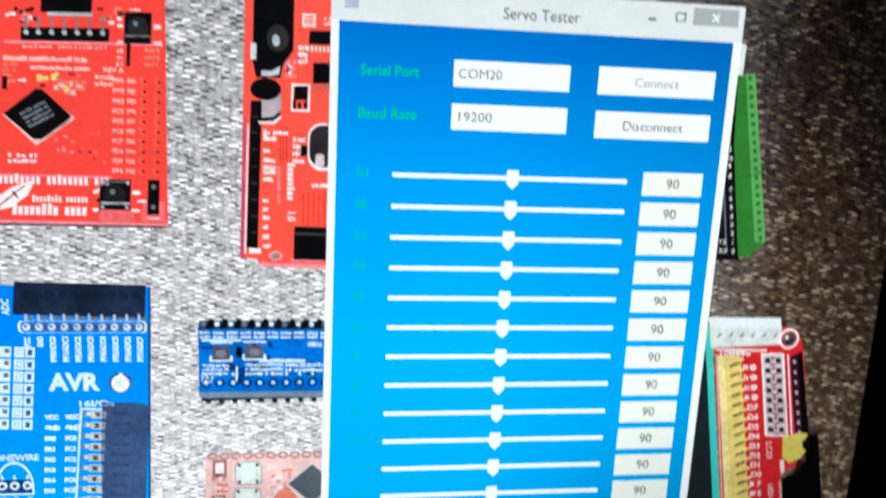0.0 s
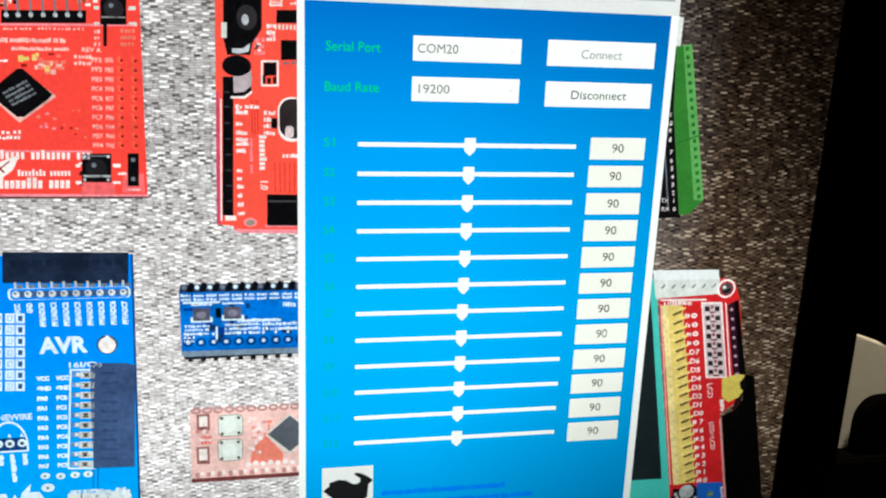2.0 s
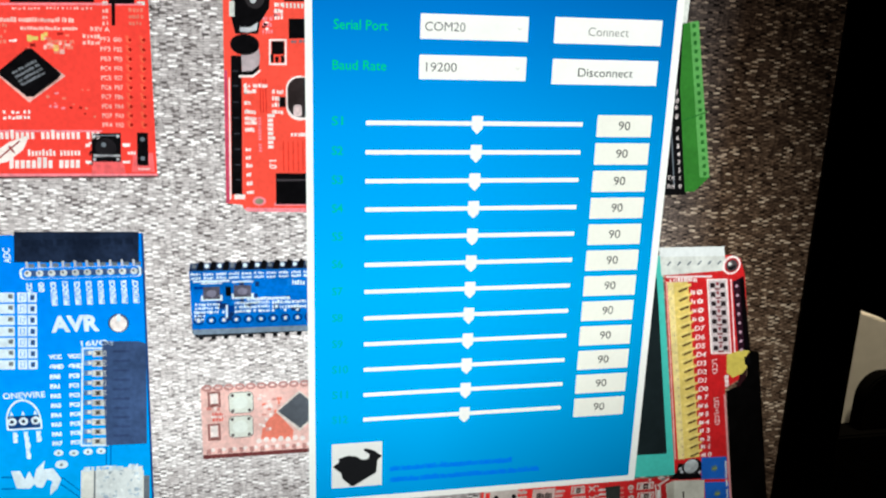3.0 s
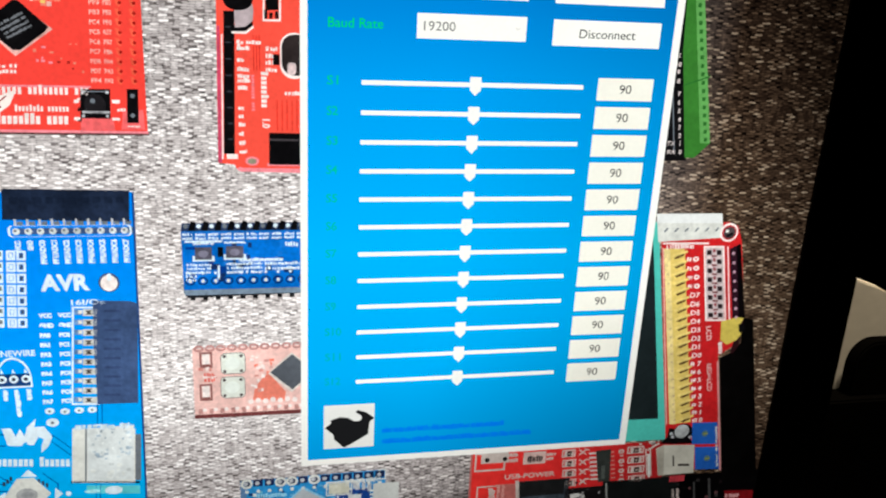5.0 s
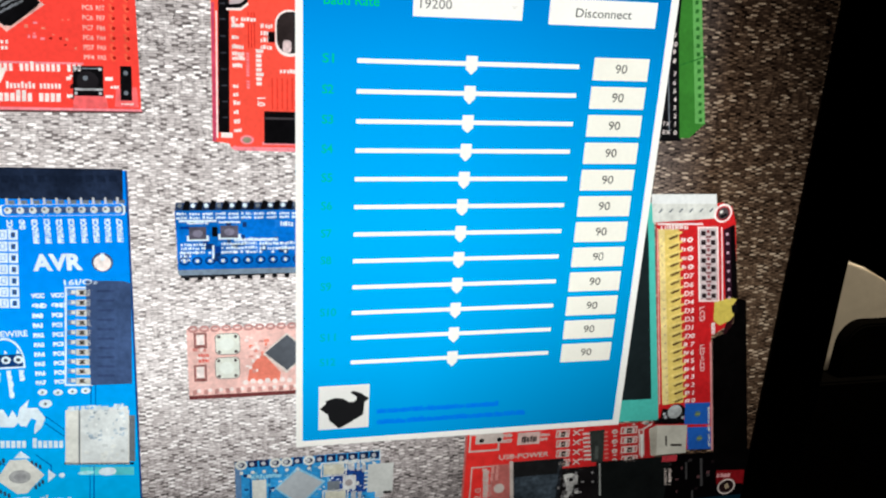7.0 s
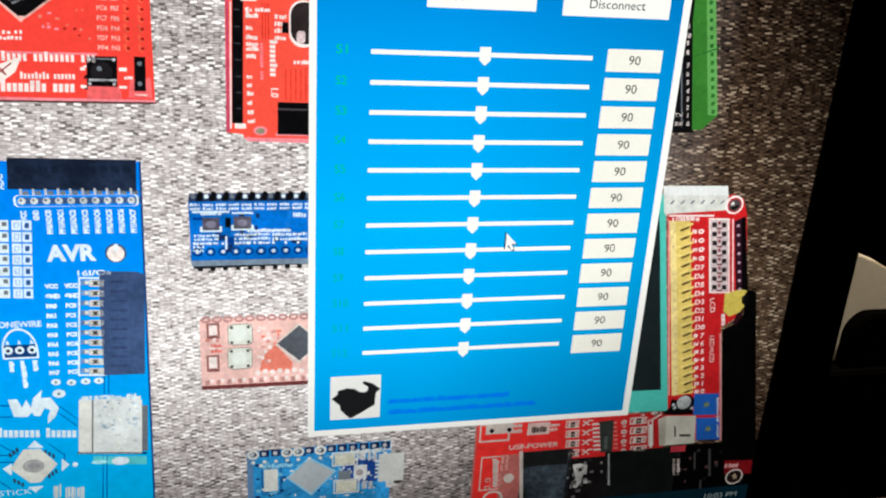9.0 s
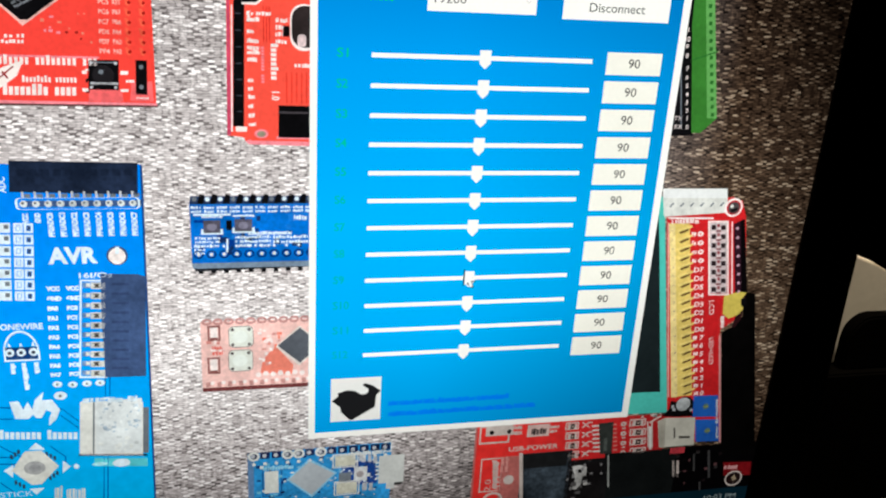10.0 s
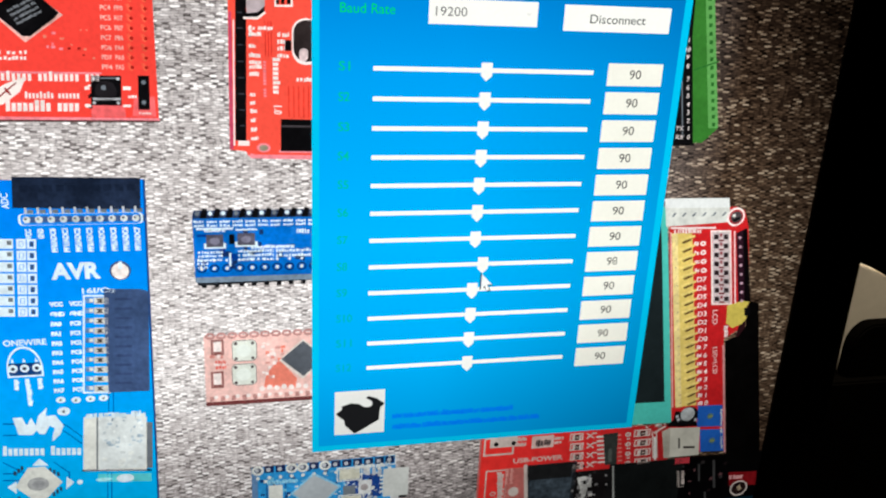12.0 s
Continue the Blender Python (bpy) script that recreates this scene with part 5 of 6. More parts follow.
    for q in ([(87.4, 192.8), (87.8, 192.8), (89.4, 183.4), (89.0, 183.4)], [(88.8, 192.6), (89.2, 192.6), (90.7, 183.3), (90.3, 183.3)], [(88.0, 192.4), (91.6, 194.6), (91.9, 194.2), (88.4, 192.0)]):
        rect("line", q, PALE_D, root, 3.3)
    scatter((83.0, 194.0, 92.0, 195.4), 10, [PALE_D, DKR, ink(120, 130, 126)], root, 3.5, (0.4, 1.0))
    scatter((97.4, 168.1, 116.4, 181.4), 16, [ink(50, 46, 46), ink(28, 20, 22), ink(90, 60, 62)], root, 3.7)
    scatter((62.7, 167.9, 74.7, 183.4), 12, [ink(60, 56, 56), ink(20, 16, 18), STEEL_D], root, 4.6)
    sock = rect("usb_socket", (48.5, 166.1, 64.3, 184.6), ink(54, 62, 70, 0.4, 0.7), root, 4, "black connector shell")
    rect("shell_top", (48.5, 179.4, 62.8, 184.6), ink(30, 30, 31, 0.2, 0.2), sock, 5)
    rect("shell_lip", [(49.0, 167.7), (50.1, 167.5), (48.5, 185.0), (47.4, 185.1)], PALE_D, sock, 5)
    rect("pale_area", (41.9, 167.6, 49.4, 184.0), ink(188, 104, 98, 0.16, 0.2), root, 3)
    disc("pin_mark", (44.9, 175.8), 1.6, PALE_D, root, 4)
    bars((41.9, 178.6, 44.8, 184.0), 2, ink(220, 150, 142), root, 4, 0.4, True)
    outline("component_frame", (35.9, 172.0, 42.6, 183.8), 0.35, PALE_D, root, 3)
    bars([(40.0, 173.1), (42.2, 172.8), (41.3, 182.9), (39.2, 183.1)], 1, PALE_D, root, 4, 0.3, True, fill=0.9)
    text("marking", "2.0", (39.4, 172.3), 1.9, PALE_D, root, 4, turn=90, squeeze=1.3)
    ring("pad_ring", circle((40.4, 169.0), 3.2, 2.8, 18), 0.6, PALE_D, root, 4)
    mid = rect("socket", (63.2, 164.8, 77.0, 180.9), ink(24, 21, 22, 0.2, 0.3), root, 4)
    # glare on the socket, painted as flecks and one irregular pale plate
    scatter((64.5, 165.8, 72.0, 179.8), 14, [STEEL_D, ink(196, 190, 186), ink(90, 86, 86), ink(12, 10, 10)], mid, 5.5, (0.5, 1.8))
    plate("pin", [(64.8, 178.8), (67.4, 179.0), (69.6, 178.2), (69.8, 175.0), (68.6, 174.9), (68.4, 172.2), (67.0, 170.3), (65.7, 170.5), (66.3, 174.0)], ink(190, 186, 182, 0.3, 0.5), mid, 5)
    for c in ((74.2, 178.7), (74.7, 175.4)):
        disc("pin", c, 0.4, STEEL_D, mid, 5)
    blk = rect("power_jack", (75.1, 162.4, 99.7, 182.3), ink(19, 21, 21, 0.15, 0.2), root, 4)
    # highlight along the jack's left side, painted as a pale strip
    rect("jack_highlight", [(77.4, 170.2), (78.0, 170.1), (76.4, 181.8), (75.9, 181.8)], ink(150, 150, 146), blk, 5)
    rect("socket", (96.4, 159.1, 131.4, 182.5), ink(5, 4, 5), root, 3.4)
    rect("pin", (96.8, 180.4, 101.8, 182.5), ink(196, 60, 70), root, 4)
    # not print: highlights on pins, painted as short pale bars
    bars([(98.9, 171.9), (102.1, 171.6), (101.1, 177.6), (98.0, 177.8)], 2, PALE_D, root, 4, 0.4, True)
    for x in ([(111.8, 170.2), (112.6, 170.2), (110.7, 180.5), (109.9, 180.5)], [(110.0, 162.7), (110.6, 162.6), (109.5, 168.8), (108.9, 168.8)], [(106.1, 173.3), (106.7, 173.3), (105.6, 179.7), (105.0, 179.7)]):
        rect("pin", x, ink(64, 62, 62), root, 4)
    red = rect("board_corner", [(117.4, 170.4), (127.0, 169.8), (126.4, 174.9), (116.4, 175.5)], ink(120, 16, 22, 0.2, 0.3), root, 3.8)
    ring("pad_ring", circle((121.0, 169.2), 3.1, 2.9, 20), 0.42, PALE_D, root, 5)
    plate("hole", circle((121.0, 169.2), 2.6, 2.4, 16), ink(34, 20, 20), root, 4.4)
    plate("hole_glint", [(120.2, 169.6), (121.2, 170.6), (121.6, 169.7), (122.2, 168.8), (121.0, 168.2)], ink(170, 150, 124), root, 5)
    bars((116.9, 172.7, 121.7, 174.9), 1, ink(210, 150, 150), root, 5)


def display_shield():
    """Red board with a teal framed display, a yellow pin header and a white connector."""
    root = thing("circuit_board", (95.5, 184.6), "red circuit board with yellow pin header and teal display frame", "circuit board", "boards in the desktop picture")
    plate("display_frame", [(71.1, 195.9), (93.6, 195.4), (92.4, 202.7), (81.7, 264.1), (62.3, 264.2)], TEAL, root, 1.8, "turquoise display frame")
    plate("display_glass", [(73.7, 203.2), (90.1, 202.9), (82.0, 251.7), (80.1, 261.6), (65.8, 261.8)], ink(28, 36, 38, 0.1, 0.2), root, 3, "dark display glass")
    plate("board", [(92.7, 200.8), (83.2, 259.0), (82.8, 261.6), (102.7, 263.9), (105.7, 262.7), (107.7, 258.0), (112.7, 233.5), (111.5, 226.3), (106.3, 222.8), (113.2, 183.9), (95.5, 184.4)], RED_C, root, 2.2)
    plate("board_line", [(106.2, 220.9), (106.8, 220.9), (114.0, 183.1), (113.4, 183.2)], ink(220, 150, 150), root, 3)
    con = plate("white_connector", [(80.7, 266.5), (100.1, 266.4), (101.8, 259.4), (82.3, 258.4)], PALE, root, 3, "white plastic connector")
    rect("connector_top", [(81.1, 263.9), (100.6, 263.7), (100.1, 266.4), (80.7, 266.5)], ink(236, 236, 234, 0.05, 0.06), con, 4)
    for k in range(6):
        l, b, r, t = (82.1, 261.1, 100.4, 263.9)
        u = l + (r - l) * (k + 0.4) / 6
        plate("slot", [(u, b + 0.3), (u + 0.9, b + 1.4), (u + 1.3, b + 1.2), (u + 0.5, b + 0.2)], GREY, con, 5)
    rim = disc("hole_rim", (103.1, 260.9), 2.75, PRINT, root, 4)
    disc("hole_red", (103.1, 260.9), 2.15, ink(176, 30, 40), rim, 5)
    disc("screw", (103.1, 260.9), 1.7, ink(72, 64, 66, 0.4, 0.5), rim, 6)
    disc("screw_glint", (102.3, 261.4), 0.5, PALE, rim, 7)
    plate("screw_slot", [(101.8, 260.1), (103.9, 261.1), (104.4, 260.4), (102.8, 259.6)], INKBLACK, rim, 7)
    bars([(85.0, 256.3), (93.4, 256.3), (93.1, 257.8), (84.7, 257.8)], 1, PRINT, root, 4.2, 0.5, fill=0.9, size=0.5)
    rect("line", [(83.8, 257.7), (97.6, 257.5), (97.5, 258.0), (83.7, 258.2)], PRINT, root, 3)
    hdr = plate("pin_header", [(84.3, 256.4), (90.5, 256.3), (100.9, 201.0), (94.2, 200.7)], YELLOW, root, 3, "yellow pin header with bent pins")
    plate("header_base", [(84.2, 256.4), (86.0, 256.3), (96.0, 200.7), (94.0, 200.7)], ink(240, 216, 146), hdr, 4)
    a, b = (88.0, 254.6), (98.0, 202.4)
    for k in range(20):
        f = k / 19
        u, v = a[0] + (b[0] - a[0]) * f, a[1] + (b[1] - a[1]) * f
        plate("pin_shadow", [(u - 0.4, v - 0.9), (u + 2.5, v + 0.5), (u + 2.4, v - 0.4), (u + 0.2, v - 1.3)], ink(104, 78, 40), hdr, 4)
        plate("pin", [(u - 1.3, v - 0.1), (u + 3.3, v + 1.3), (u + 3.4, v + 0.65), (u - 1.1, v - 0.75)], ink(240, 212, 124), hdr, 5)
        disc("pin_foot", (u - 2.6, v - 0.3), 0.38, ink(196, 168, 130), hdr, 4)
    names = ("", "", "", "", "D7", "D6", "D5", "D4", "D3", "D2", "D1", "D0", "7", "6", "5", "4", "3", "2", "1", "0")
    a, b = (92.2, 252.9), (102.0, 201.3)
    for k in range(20):
        f = k / 19
        u, v = a[0] + (b[0] - a[0]) * f, a[1] + (b[1] - a[1]) * f
        if names[k]:
            text("marking", names[k], (u - 0.2 + (0 if len(names[k]) > 1 else 1.6), v - 0.45), 1.5, PRINT, root, 4, squeeze=1.15, bold=0.05)
        else:
            ring("marking", circle((u + 2.1, v + 0.3), 0.9, 0.75, 12), 0.4, PRINT, root, 4)
        if len(names[k]) < 2:
            bars((u - 0.6, v - 0.4, u + 0.8, v + 0.9), 1, PRINT, root, 4, 0.3, fill=0.9, size=0.5)
    rect("line", [(92.9, 200.8), (93.3, 200.7), (84.1, 256.7), (83.8, 256.7)], ink(230, 180, 170), root, 3)
    outline("pad_block_frame", [(100.3, 234.1), (106.9, 233.9), (102.4, 256.9), (96.1, 257.0)], 0.45, PRINT, root, 3)
    q = [(100.7, 234.7), (106.2, 234.5), (102.0, 256.4), (96.7, 256.5)]
    rect("pad_block", q, ink(214, 196, 196, 0.2, 0.2), root, 2.8)
    for i in range(8):
        k = (i + 0.5) / 8
        for s0 in (0.08, 0.64):
            rect("pad_eye", sub_box(q, s0, k - 0.035, s0 + 0.26, k + 0.03), ink(40, 26, 30), root, 4)
        rect("pad_eye", sub_box(q, 0.34, k - 0.062, 0.64, k - 0.040), ink(120, 30, 40), root, 4)
        rect("pad_eye", sub_box(q, 0.42, k + 0.0, 0.56, k + 0.045), ink(150, 60, 70), root, 4)
    rect("line", [(107.8, 233.7), (108.2, 233.7), (103.7, 256.7), (103.4, 256.7)], PRINT, root, 3)
    sock = plate("pin_socket", [(104.2, 256.0), (107.1, 257.4), (112.7, 233.5), (109.0, 233.6)], ink(44, 20, 32, 0.2, 0.2), root, 3.4)
    plate("socket_side", [(106.1, 256.9), (107.3, 257.4), (112.9, 233.5), (111.0, 233.5)], ink(10, 7, 9), sock, 4.4)
    for k in range(8):
        c0, c1 = (105.5, 254.7), (109.8, 235.0)
        disc("pin", (c0[0] + (c1[0] - c0[0]) * k / 7, c0[1] + (c1[1] - c0[1]) * k / 7), 0.45, ink(200, 160, 176), sock, 5)
    jump = plate("jumper", [(105.3, 233.8), (110.1, 235.0), (112.4, 234.6), (111.1, 232.1), (112.4, 229.5), (111.2, 227.7), (108.2, 226.4), (106.0, 228.0)], ink(222, 198, 92, 0.1, 0.1), root, 5, "yellow jumper cap")
    rect("jumper_slot", [(111.5, 230.3), (113.3, 230.2), (112.8, 232.8), (110.9, 232.8)], INKBLACK, jump, 6)
    black = plate("black_socket_block", [(111.3, 235.0), (115.5, 234.1), (127.0, 177.8), (115.0, 178.9), (106.8, 222.0), (110.5, 223.7), (112.9, 226.9)], ink(6, 5, 5, 0.3, 0.4), root, 3.6)
    plate("block_edge", [(111.7, 234.6), (112.4, 234.6), (112.3, 226.2), (110.6, 223.3), (109.8, 223.7)], ink(46, 20, 24), black, 4.6)
    text("marking", "LCD", (100.8, 232.5), 1.6, PRINT, root, 4, turn=-80, squeeze=1.1)
    text("marking", "LED+LCD", (103.0, 220.3), 1.45, PRINT, root, 4, turn=-80, squeeze=1.05)
    bars([(106.1, 223.5), (108.0, 223.5), (107.3, 227.2), (105.4, 227.2)], 1, PRINT, root, 4, 0.3, True)
    for q in ([(102.4, 193.3), (111.1, 192.8), (109.8, 200.4), (101.5, 200.7)], [(105.0, 184.2), (113.1, 183.8), (111.6, 191.8), (103.6, 192.2)]):
        trim = rect("trimmer", q, TRIM_BLUE, root, 4, "blue trimmer block")
        cx, cy = inside(q, 0.5, 0.5)
        disc("trimmer_screw", (cx, cy), 1.0, ink(90, 120, 120), trim, 5)
        rect("screw_slot", (cx - 0.7, cy - 0.18, cx + 0.7, cy + 0.18), ink(150, 150, 70), trim, 6)
    cap = disc("capacitor", (98.9, 197.4), 3.2, ink(16, 15, 17), root, 4)
    disc("can_top", (98.4, 198.1), 2.3, ink(176, 178, 178, 0.2, 0.3), cap, 5)
    plate("capacitor_shadow", [(91.9, 194.3), (94.0, 196.4), (94.2, 199.4), (96.2, 199.0), (97.0, 196.4), (101.5, 195.8), (102.6, 193.6), (96.0, 193.8)], INKBLACK, root, 3.9)
    for q in ((95.0, 197.5), (95.6, 196.4), (101.4, 195.9)):
        disc("capacitor_leg", q, 0.5, STEEL, root, 5)
    conn = plate("white_connector", [(92.8, 183.1), (104.6, 183.1), (103.4, 193.0), (93.3, 193.6), (90.9, 192.6)], ink(204, 198, 184, 0.06, 0.1), root, 4, "cream plastic connector")
    plate("connector_side", [(92.8, 183.1), (94.6, 183.1), (93.3, 193.6), (90.9, 192.6)], ink(176, 168, 154, 0.1, 0.2), conn, 5)
    rect("slot", [(97.2, 186.1), (97.7, 186.1), (97.1, 189.8), (96.6, 189.8)], ink(70, 64, 60), conn, 5)
    rect("slot", [(98.9, 186.0), (102.8, 185.7), (102.6, 186.5), (98.8, 186.8)], ink(70, 64, 60), conn, 5)
    rect("line", [(89.6, 182.7), (90.3, 182.6), (89.1, 190.8), (88.3, 190.9)], PALE, root, 3.6)
    bars([(111.8, 184.9), (113.4, 184.8), (110.8, 198.8), (109.2, 198.9)], 1, PALE, root, 5, 0.6, True, fill=0.4)


def terminal_board():
    root = thing("circuit_board", (80.8, 281.8), "black circuit board with a green terminal block", "circuit board", "boards in the desktop picture")
    plate("board", [(72.8, 281.1), (86.9, 281.2), (81.4, 326.6), (81.3, 330.5), (71.1, 330.2)], ink(14, 13, 15, 0.2, 0.2), root, 2)
    rect("line", [(83.0, 283.6), (83.3, 283.6), (80.8, 298.4), (80.5, 298.4)], GREY, root, 3)
    for i, y in enumerate(((80.6, 308.1), (81.0, 305.8), (81.3, 303.9), (81.7, 301.6), (82.3, 298.3), (82.6, 296.1), (83.0, 293.9), (83.4, 291.7), (83.7, 289.6), (84.1, 287.4), (84.5, 285.3), (84.9, 283.0))):
        text("marking", ("11", "10", "9", "8", "7", "6", "5", "4", "3", "2", "1", "0")[i], y, 1.15, PRINT, root, 3, "CENTER", bold=0.03)
    text("marking", "TX", (81.9, 285.3), 1.15, PRINT, root, 3, "CENTER", squeeze=1.1)
    text("marking", "RX", (82.3, 283.0), 1.15, PRINT, root, 3, "CENTER", squeeze=1.1)
    top = (80.8, 326.3)
    blk = plate("terminal_block", [(86.4, 282.0), (89.1, 282.1), (93.0, 286.0), (84.8, 326.6), (80.7, 325.8), (81.7, 309.9)], GREEN_D, root, 4, "green screw terminal block")
    plate("block_face", [(90.2, 286.0), (93.0, 286.0), (84.8, 326.6), (82.5, 326.2)], GREEN_L, blk, 5, "light green slotted face")
    a, c = (91.6, 287.0), (83.7, 325.4)
    n = 19
    for k in range(n):
        f = k / (n - 1)
        cu, cv = a[0] + (c[0] - a[0]) * f, a[1] + (c[1] - a[1]) * f
        rect("slot", (cu - 0.55, cv - 0.5, cu + 0.35, cv + 0.5), ink(44, 104, 40), blk, 6)
    for k in range(17):
        f = (k + 0.3) / 17
        cu, cv = 93.0 + (84.8 - 93.0) * f, 286.0 + (326.6 - 286.0) * f
        rect("terminal_pin", (cu + 0.2, cv - 0.25, cu + rnd.uniform(1.0, 2.0), cv + 0.2), ink(150, 132, 112, 0.2, 0.2), root, 3)
    plate("block_end", [(81.8, 326.0), (81.9, 333.0), (80.6, 333.3), (80.2, 326.0)], PALE, root, 3, "pale end tab")
    rect("seam", [(83.4, 301.0), (90.2, 303.4), (90.2, 303.8), (83.4, 301.4)], ink(44, 108, 42), blk, 5.4)


# ---- the window ----
WIN = {}


def servo_window():
    l, r, top, low = -14.65, 80.3, 341.4, 195.25
    il, ir, it, il_b = -12.9, 78.2, 333.25, 197.1
    root = thing("app_window", (l, low), "open program window with blue panel, white sliders and number boxes", "window")
    rect("active_border", (l, low, r, it), plain(12, 196, 242), root, 5, "cyan border shown when the window is active")
    WIN["left"] = rect("border", (l, il_b, il, it), WHITE, root, 6)
    WIN["right"] = rect("border", (ir, il_b, r, it), WHITE, root, 6)
    WIN["low"] = rect("border", (l, low, r, il_b), WHITE, root, 6)
    bar = rect("title_bar", (l, it, r, top), ink(232, 229, 226, 0.03, 0.04), root, 6, "pale grey title bar")
    text("title", "Servo Tester", (23.1, 335.6), 2.5, plain(70, 66, 66), bar, 7, squeeze=0.94)
    rect("icon", (-11.8, 335.9, -8.8, 338.1), ink(180, 190, 200), bar, 7)
    q = (57.9, 337.5)
    rect("minimise_mark", (q[0] - 0.9, q[1] - 0.3, q[0] + 0.9, q[1] + 0.2), plain(40, 40, 40), bar, 7)
    q = (64.7, 338.2)
    outline("maximise_mark", (q[0] - 1.2, q[1] - 0.9, q[0] + 1.2, q[1] + 1.1), 0.25, plain(70, 70, 70), bar, 7)
    cb = rect("close_button", (67.7, 336.7, 78.8, 340.6), ink(176, 174, 172, 0.03, 0.03), bar, 7, "grey close button")
    q = (73.2, 338.5)
    many("cross", [[(q[0] - 1.0, q[1] - 0.8), (q[0] - 0.7, q[1] - 1.0), (q[0] + 1.0, q[1] + 0.8), (q[0] + 0.7, q[1] + 1.0)],
                   [(q[0] - 1.0, q[1] + 0.8), (q[0] - 0.7, q[1] + 1.0), (q[0] + 1.0, q[1] - 0.8), (q[0] + 0.7, q[1] - 1.0)]], plain(250, 250, 250), cb, 8)
    panel = rect("panel", (il, il_b, ir, it), BLUE, root, 7, "azure blue window panel")
    for word, q in (("Serial Port", (-8.06, 322.05)), ("Baud Rate", (-8.45, 312.7))):
        text("caption", word, q, 2.25, GREEN_TEXT, panel, 8, width=12.9, bold=0.03)
    for word, q, w in (("COM20", (12.7, 320.3, 39.55, 326.2), 9.9), ("19200", (12.65, 310.75, 39.57, 316.6), 7.65)):
        box = rect("drop_down_box", q, WHITE, root, 8)
        text("entry", word, (q[0] + 0.95, q[1] + 1.95), 2.15, plain(112, 107, 108), box, 9, width=w)
        u, v = q[2] - 2.2, (q[1] + q[3]) / 2
        plate("arrow_mark", [(u - 0.7, v + 0.35), (u - 0.4, v + 0.35), (u, v - 0.05), (u + 0.4, v + 0.35), (u + 0.7, v + 0.35), (u, v - 0.4)], plain(224, 220, 216), box, 9)
    for word, q, w, col in (("Connect", (46.33, 320.1, 74.7, 326.4), 10.8, (150, 144, 142)), ("Disconnect", (46.38, 310.1, 74.6, 316.33), 14.7, (32, 29, 30))):
        btn = rect("push_button", q, WHITE, root, 8)
        text("caption", word, (60.4, q[1] + 2.0), 2.15, plain(*col), btn, 9, "CENTER", width=w)
    for i in range(12):
        v = 300.1 - 7.24 * i
        text("caption", f"S{i + 1}", (-8.5, v - 0.6), 2.1, plain(0, 198 - 2 * i, 146 + 4 * i), panel, 8, width=2.7 if i < 9 else 4.1, bold=0.035)
        track = rect("slider_track", (-0.2, v - 0.55, 55.55, v + 0.55), WHITE, root, 8, "white slider track")
        u = 27.7
        thumb = plate("slider_thumb", [(u - 1.42, v + 1.9), (u + 1.42, v + 1.9), (u + 1.42, v - 1.3), (u, v - 2.65), (u - 1.42, v - 1.3)], plain(252, 250, 246), track, 9, "white pointed slider thumb")
        box = rect("value_box", (59.45, v - 3.25, 74.4, v + 2.4), plain(250, 246, 234), root, 8)
        low = v - 1.4
        if i != 7:
            text("value", "90", (66.9, low), 2.25, plain(72, 66, 64), box, 9, "CENTER", width=3.2, bold=0.012)
            continue
        WIN["thumb"] = thumb
        text("value", "9", (65.3, low), 2.25, plain(72, 66, 64), box, 9, width=1.45, bold=0.012)
        # the last figure in seven strokes, which slide onto one another as it counts up
        a, b, c, d = 67.1, 68.45, low, low + 2.25
        m = (c + d) / 2
        bend = [(0, 0.03), (0.24, 0.03), (0.29, 0.62), (0.52, 0.92), (0.40, 1.12), (0.07, 0.70)]
        for key, sx, sy in (("upper_right", -1, 1), ("lower_right", -1, -1), ("lower_left", 1, -1), ("upper_left", 1, 1)):
            WIN[key] = plate("figure_stroke", [((a if sx > 0 else b) + sx * x, m + sy * y) for x, y in bend], plain(72, 66, 64), box, 9)
        for key, q, layer in (("top", (a + 0.42, d - 0.22, b - 0.42, d), 9), ("foot", (a + 0.42, c, b - 0.42, c + 0.22), 9), ("middle", (a + 0.26, d - 0.28, b - 0.26, d - 0.02), 9.1)):
            WIN[key] = rect("figure_stroke", q, plain(72, 66, 64), box, layer)
    logo = rect("logo_box", (-8.64, 200.3, 5.1, 213.65), plain(240, 238, 234), root, 8)
    plate("dark_mark", [(-8.3, 206.9), (-6.6, 208.3), (-6.8, 209.2), (-4.2, 210.0), (-2.2, 209.7), (-0.4, 208.5), (0.9, 208.5), (1.6, 209.1), (1.6, 210.1), (-0.1, 211.4), (0.6, 211.9), (2.8, 211.1), (5.0, 209.3), (3.8, 208.2), (3.5, 204.4), (1.4, 203.1),
                        (-2.6, 200.7), (-3.3, 200.6), (-5.8, 203.3), (-6.1, 205.0), (-6.6, 205.3)], plain(28, 28, 30), logo, 9, "dark faceted silhouette")
    for q, w in (((7.3, 204.2), 35.0), ((7.4, 200.8), 43.0)):
        bars((q[0], q[1], q[0] + w, q[1] + 2.1), 1, plain(0, 124, 246), panel, 8, 0.16, fill=0.74, size=0.5, name="blue_writing")
    root.location.y -= 1.5 * STEP
    return root


def taskbar():
    root = thing("taskbar", (-217.8, 153.9), "dark teal taskbar along the display's lower edge", "taskbar")
    rect("bar", (-217.8, 153.9, 126.8, 165.7), ink(8, 36, 48, 0.05, 0.10), root, 5)
    text("clock", "10:03 PM", (111.0, 161.7), 1.9, plain(150, 160, 160), root, 6, width=11.4)


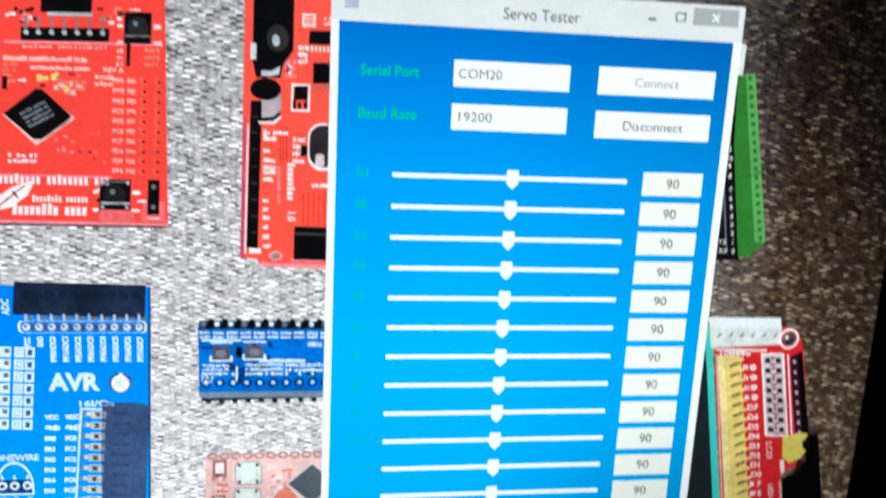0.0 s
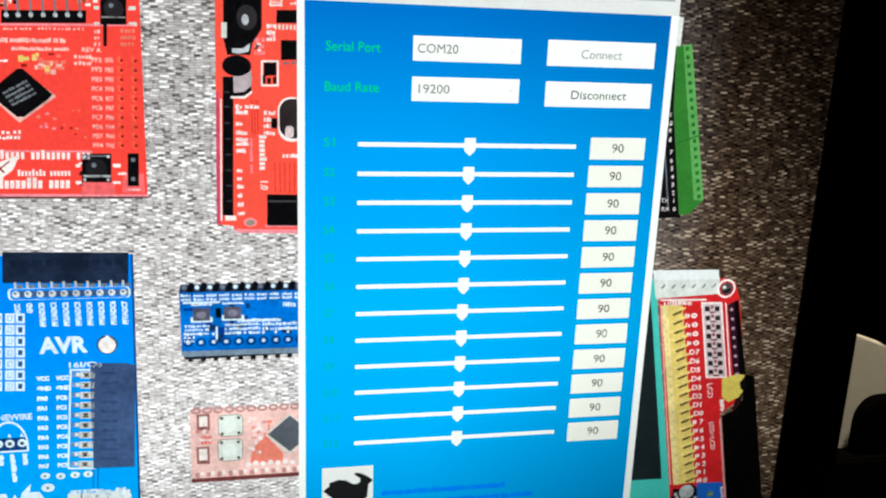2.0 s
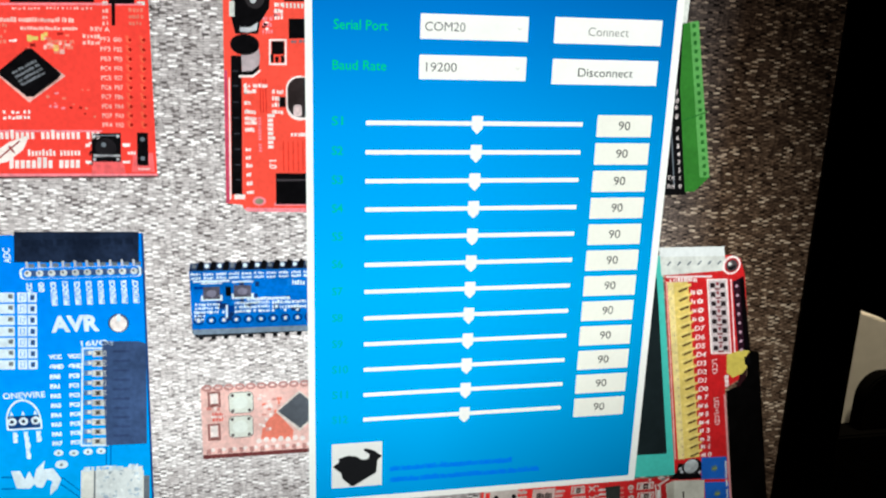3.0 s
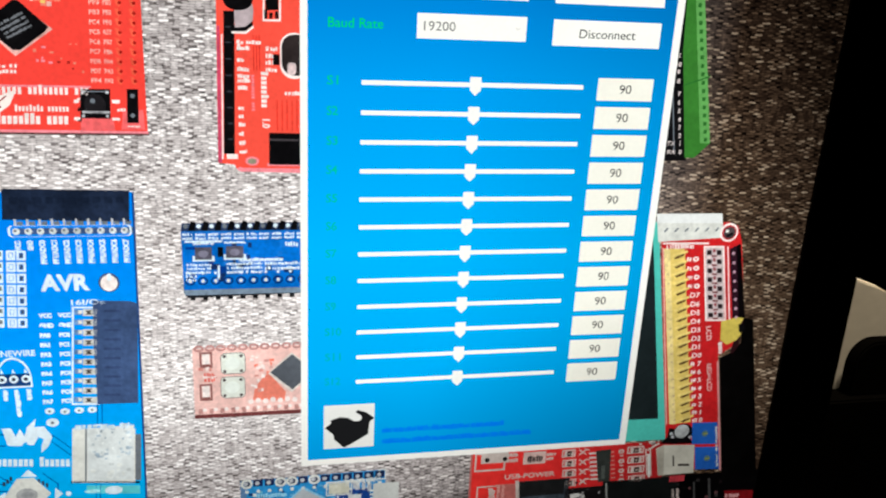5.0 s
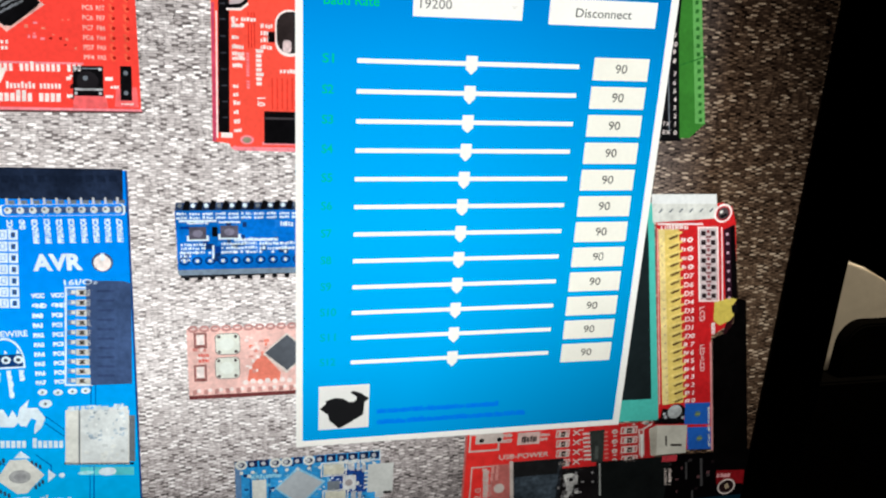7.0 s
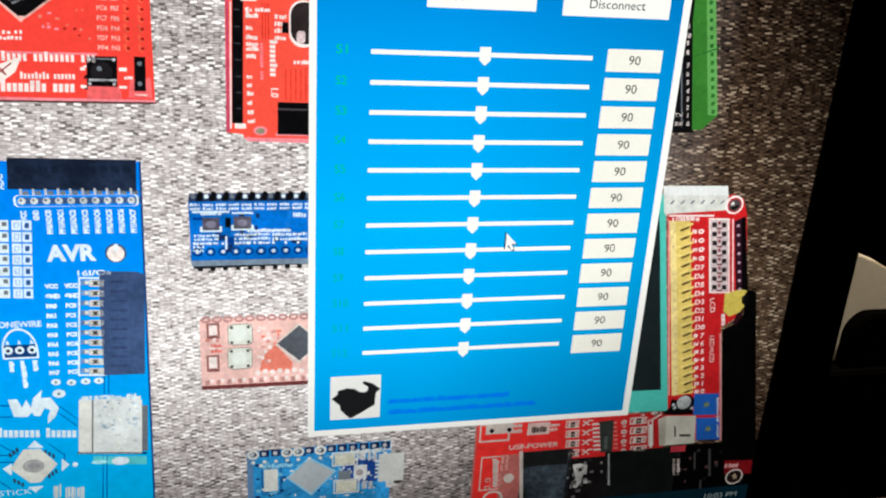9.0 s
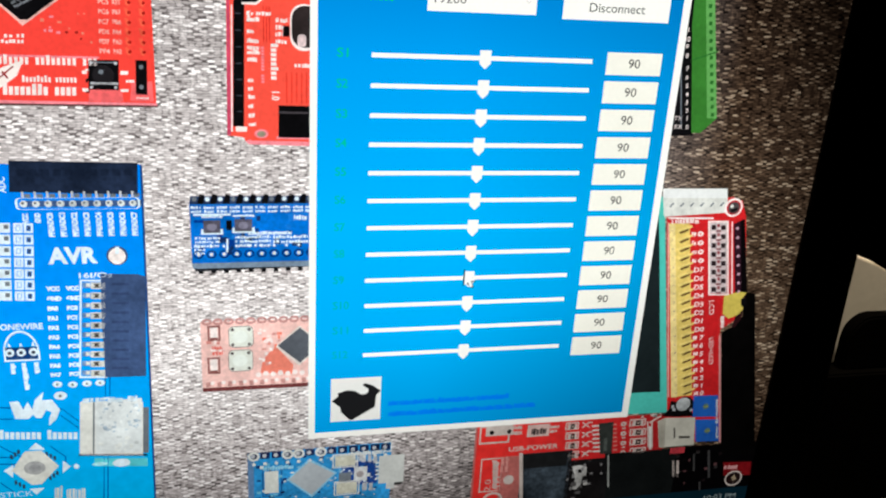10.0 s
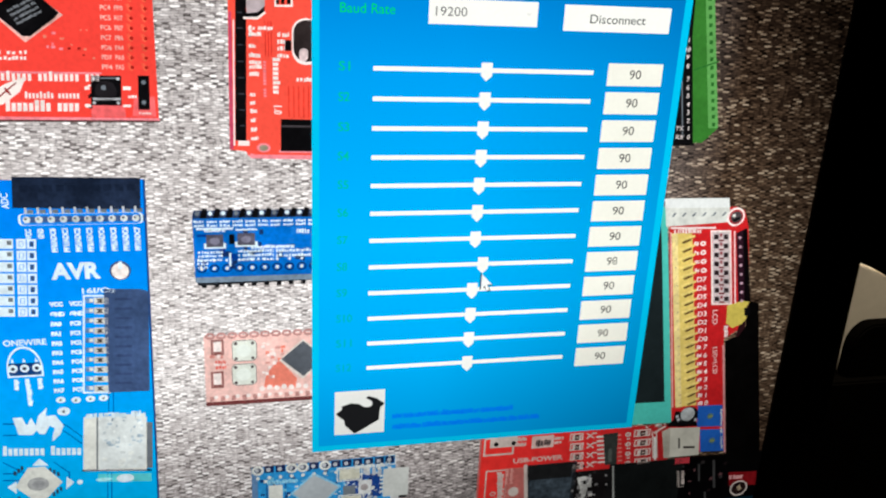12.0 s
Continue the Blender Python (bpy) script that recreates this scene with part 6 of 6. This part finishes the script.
def pointer():
    root = new("mouse_pointer")
    tagged(root, "white mouse pointer arrow with a dark outline", "pointer")
    arrow = [(0, 0), (0, -4.3), (0.95, -3.4), (1.65, -4.95), (2.35, -4.6), (1.65, -3.1), (3.0, -3.1)]
    for name, mat, y, grow in (("outline", plain(14, 30, 60), 0.0, 0.36), ("arrow", plain(250, 250, 250), -STEP, 0.0)):
        bm = bmesh.new()
        cx, cy = 1.1, -2.8
        pts = [(x + grow * (1 if x > cx else -1), v + grow * (1 if v > cy else -1)) for x, v in arrow]
        front = [bm.verts.new((x / 1000, y, v / 1000)) for x, v in pts]
        back = [bm.verts.new((x / 1000, y + STEP * 0.8, v / 1000)) for x, v in pts]
        bm.faces.new(front[::-1])
        for i in range(len(pts)):
            j = (i + 1) % len(pts)
            bm.faces.new((front[i], front[j], back[j], back[i]))
        bmesh.ops.recalc_face_normals(bm, faces=bm.faces)
        part(name, bm, mat, root)
    WIN["pointer"] = root


room()
desk()
added_card_lamp()
laptop()
things_behind()
desktop()
red_board_large()
red_board_arduino()
avr_board()
nano_board()
pink_board()
sky_board()
power_board()
display_shield()
terminal_board()
servo_window()
taskbar()
pointer()


def motions():
    """The pointer, the eighth slider with its number, and the border that shows the window is active."""
    path = [(0.0, (-125.0, 262.0)), (6.9, (-125.0, 262.0)), (7.0, (-112.0, 262.0)), (7.1, (22.9, 260.8)), (7.2, (38.7, 255.8)), (8.8, (37.0, 254.2)), (9.0, (37.0, 254.2)), (9.1, (36.4, 254.3)), (9.2, (35.6, 253.8)), (9.3, (35.0, 253.5)), (9.4, (25.9, 245.3)),
            (9.5, (24.0, 244.6)), (9.6, (23.4, 244.9)), (9.8, (23.5, 244.8)), (10.0, (26.4, 244.6)), (10.2, (27.3, 246.2)), (10.6, (27.7, 246.2)), (11.0, (27.8, 246.6)), (11.4, (27.8, 247.0)),
            (11.5, (28.2, 247.0)), (11.6, (28.6, 246.9)), (11.8, (29.3, 246.8)), (12.0, (30.0, 246.8))]
    walk(WIN["pointer"], [(t, pose(u / 1000, -STEP * 13.5, v / 1000 + BASE)) for t, (u, v) in path])
    value = [(0.0, 90), (11.3, 90), (11.4, 90.2), (11.5, 93), (11.6, 94), (11.7, 94.6), (11.8, 96), (11.9, 97), (12.0, 98)]
    walk(WIN["thumb"], [(t, pose(0.056 * (n - 90) / 180, 0, 0)) for t, n in value])
    right, up = 0.00107, 0.00105
    for key, rows in (("lower_left", ((11.44, 0, 0), (11.5, 1, 0), (11.56, 1, 0), (11.64, 1, 0), (11.68, 0, 0), (11.76, 0, 0), (11.84, 1, 0), (11.94, 1, 0), (12.0, 0, 0))),
                      ("upper_left", ((11.44, 0, 0), (11.5, 1, 0), (11.56, 1, 0), (11.6, 0, 0), (11.84, 0, 0), (11.9, 1, 0), (11.94, 1, 0), (12.0, 0, 0))),
                      ("middle", ((11.44, 0, 0), (11.5, 0, -1), (11.84, 0, -1), (11.9, 0, 0), (11.94, 0, 0), (12.0, 0, -1)))):
        walk(WIN[key], [(0.0, pose(0, 0, 0))] + [(t, pose(right * a, 0, up * b)) for t, a, b in rows])
    for key in ("left", "right", "low"):
        walk(WIN[key], [(t, pose(0, 2.4 * STEP * k, 0)) for t, k in ((0.0, 0), (11.1, 0), (11.17, 1), (12.0, 1))])


motions()
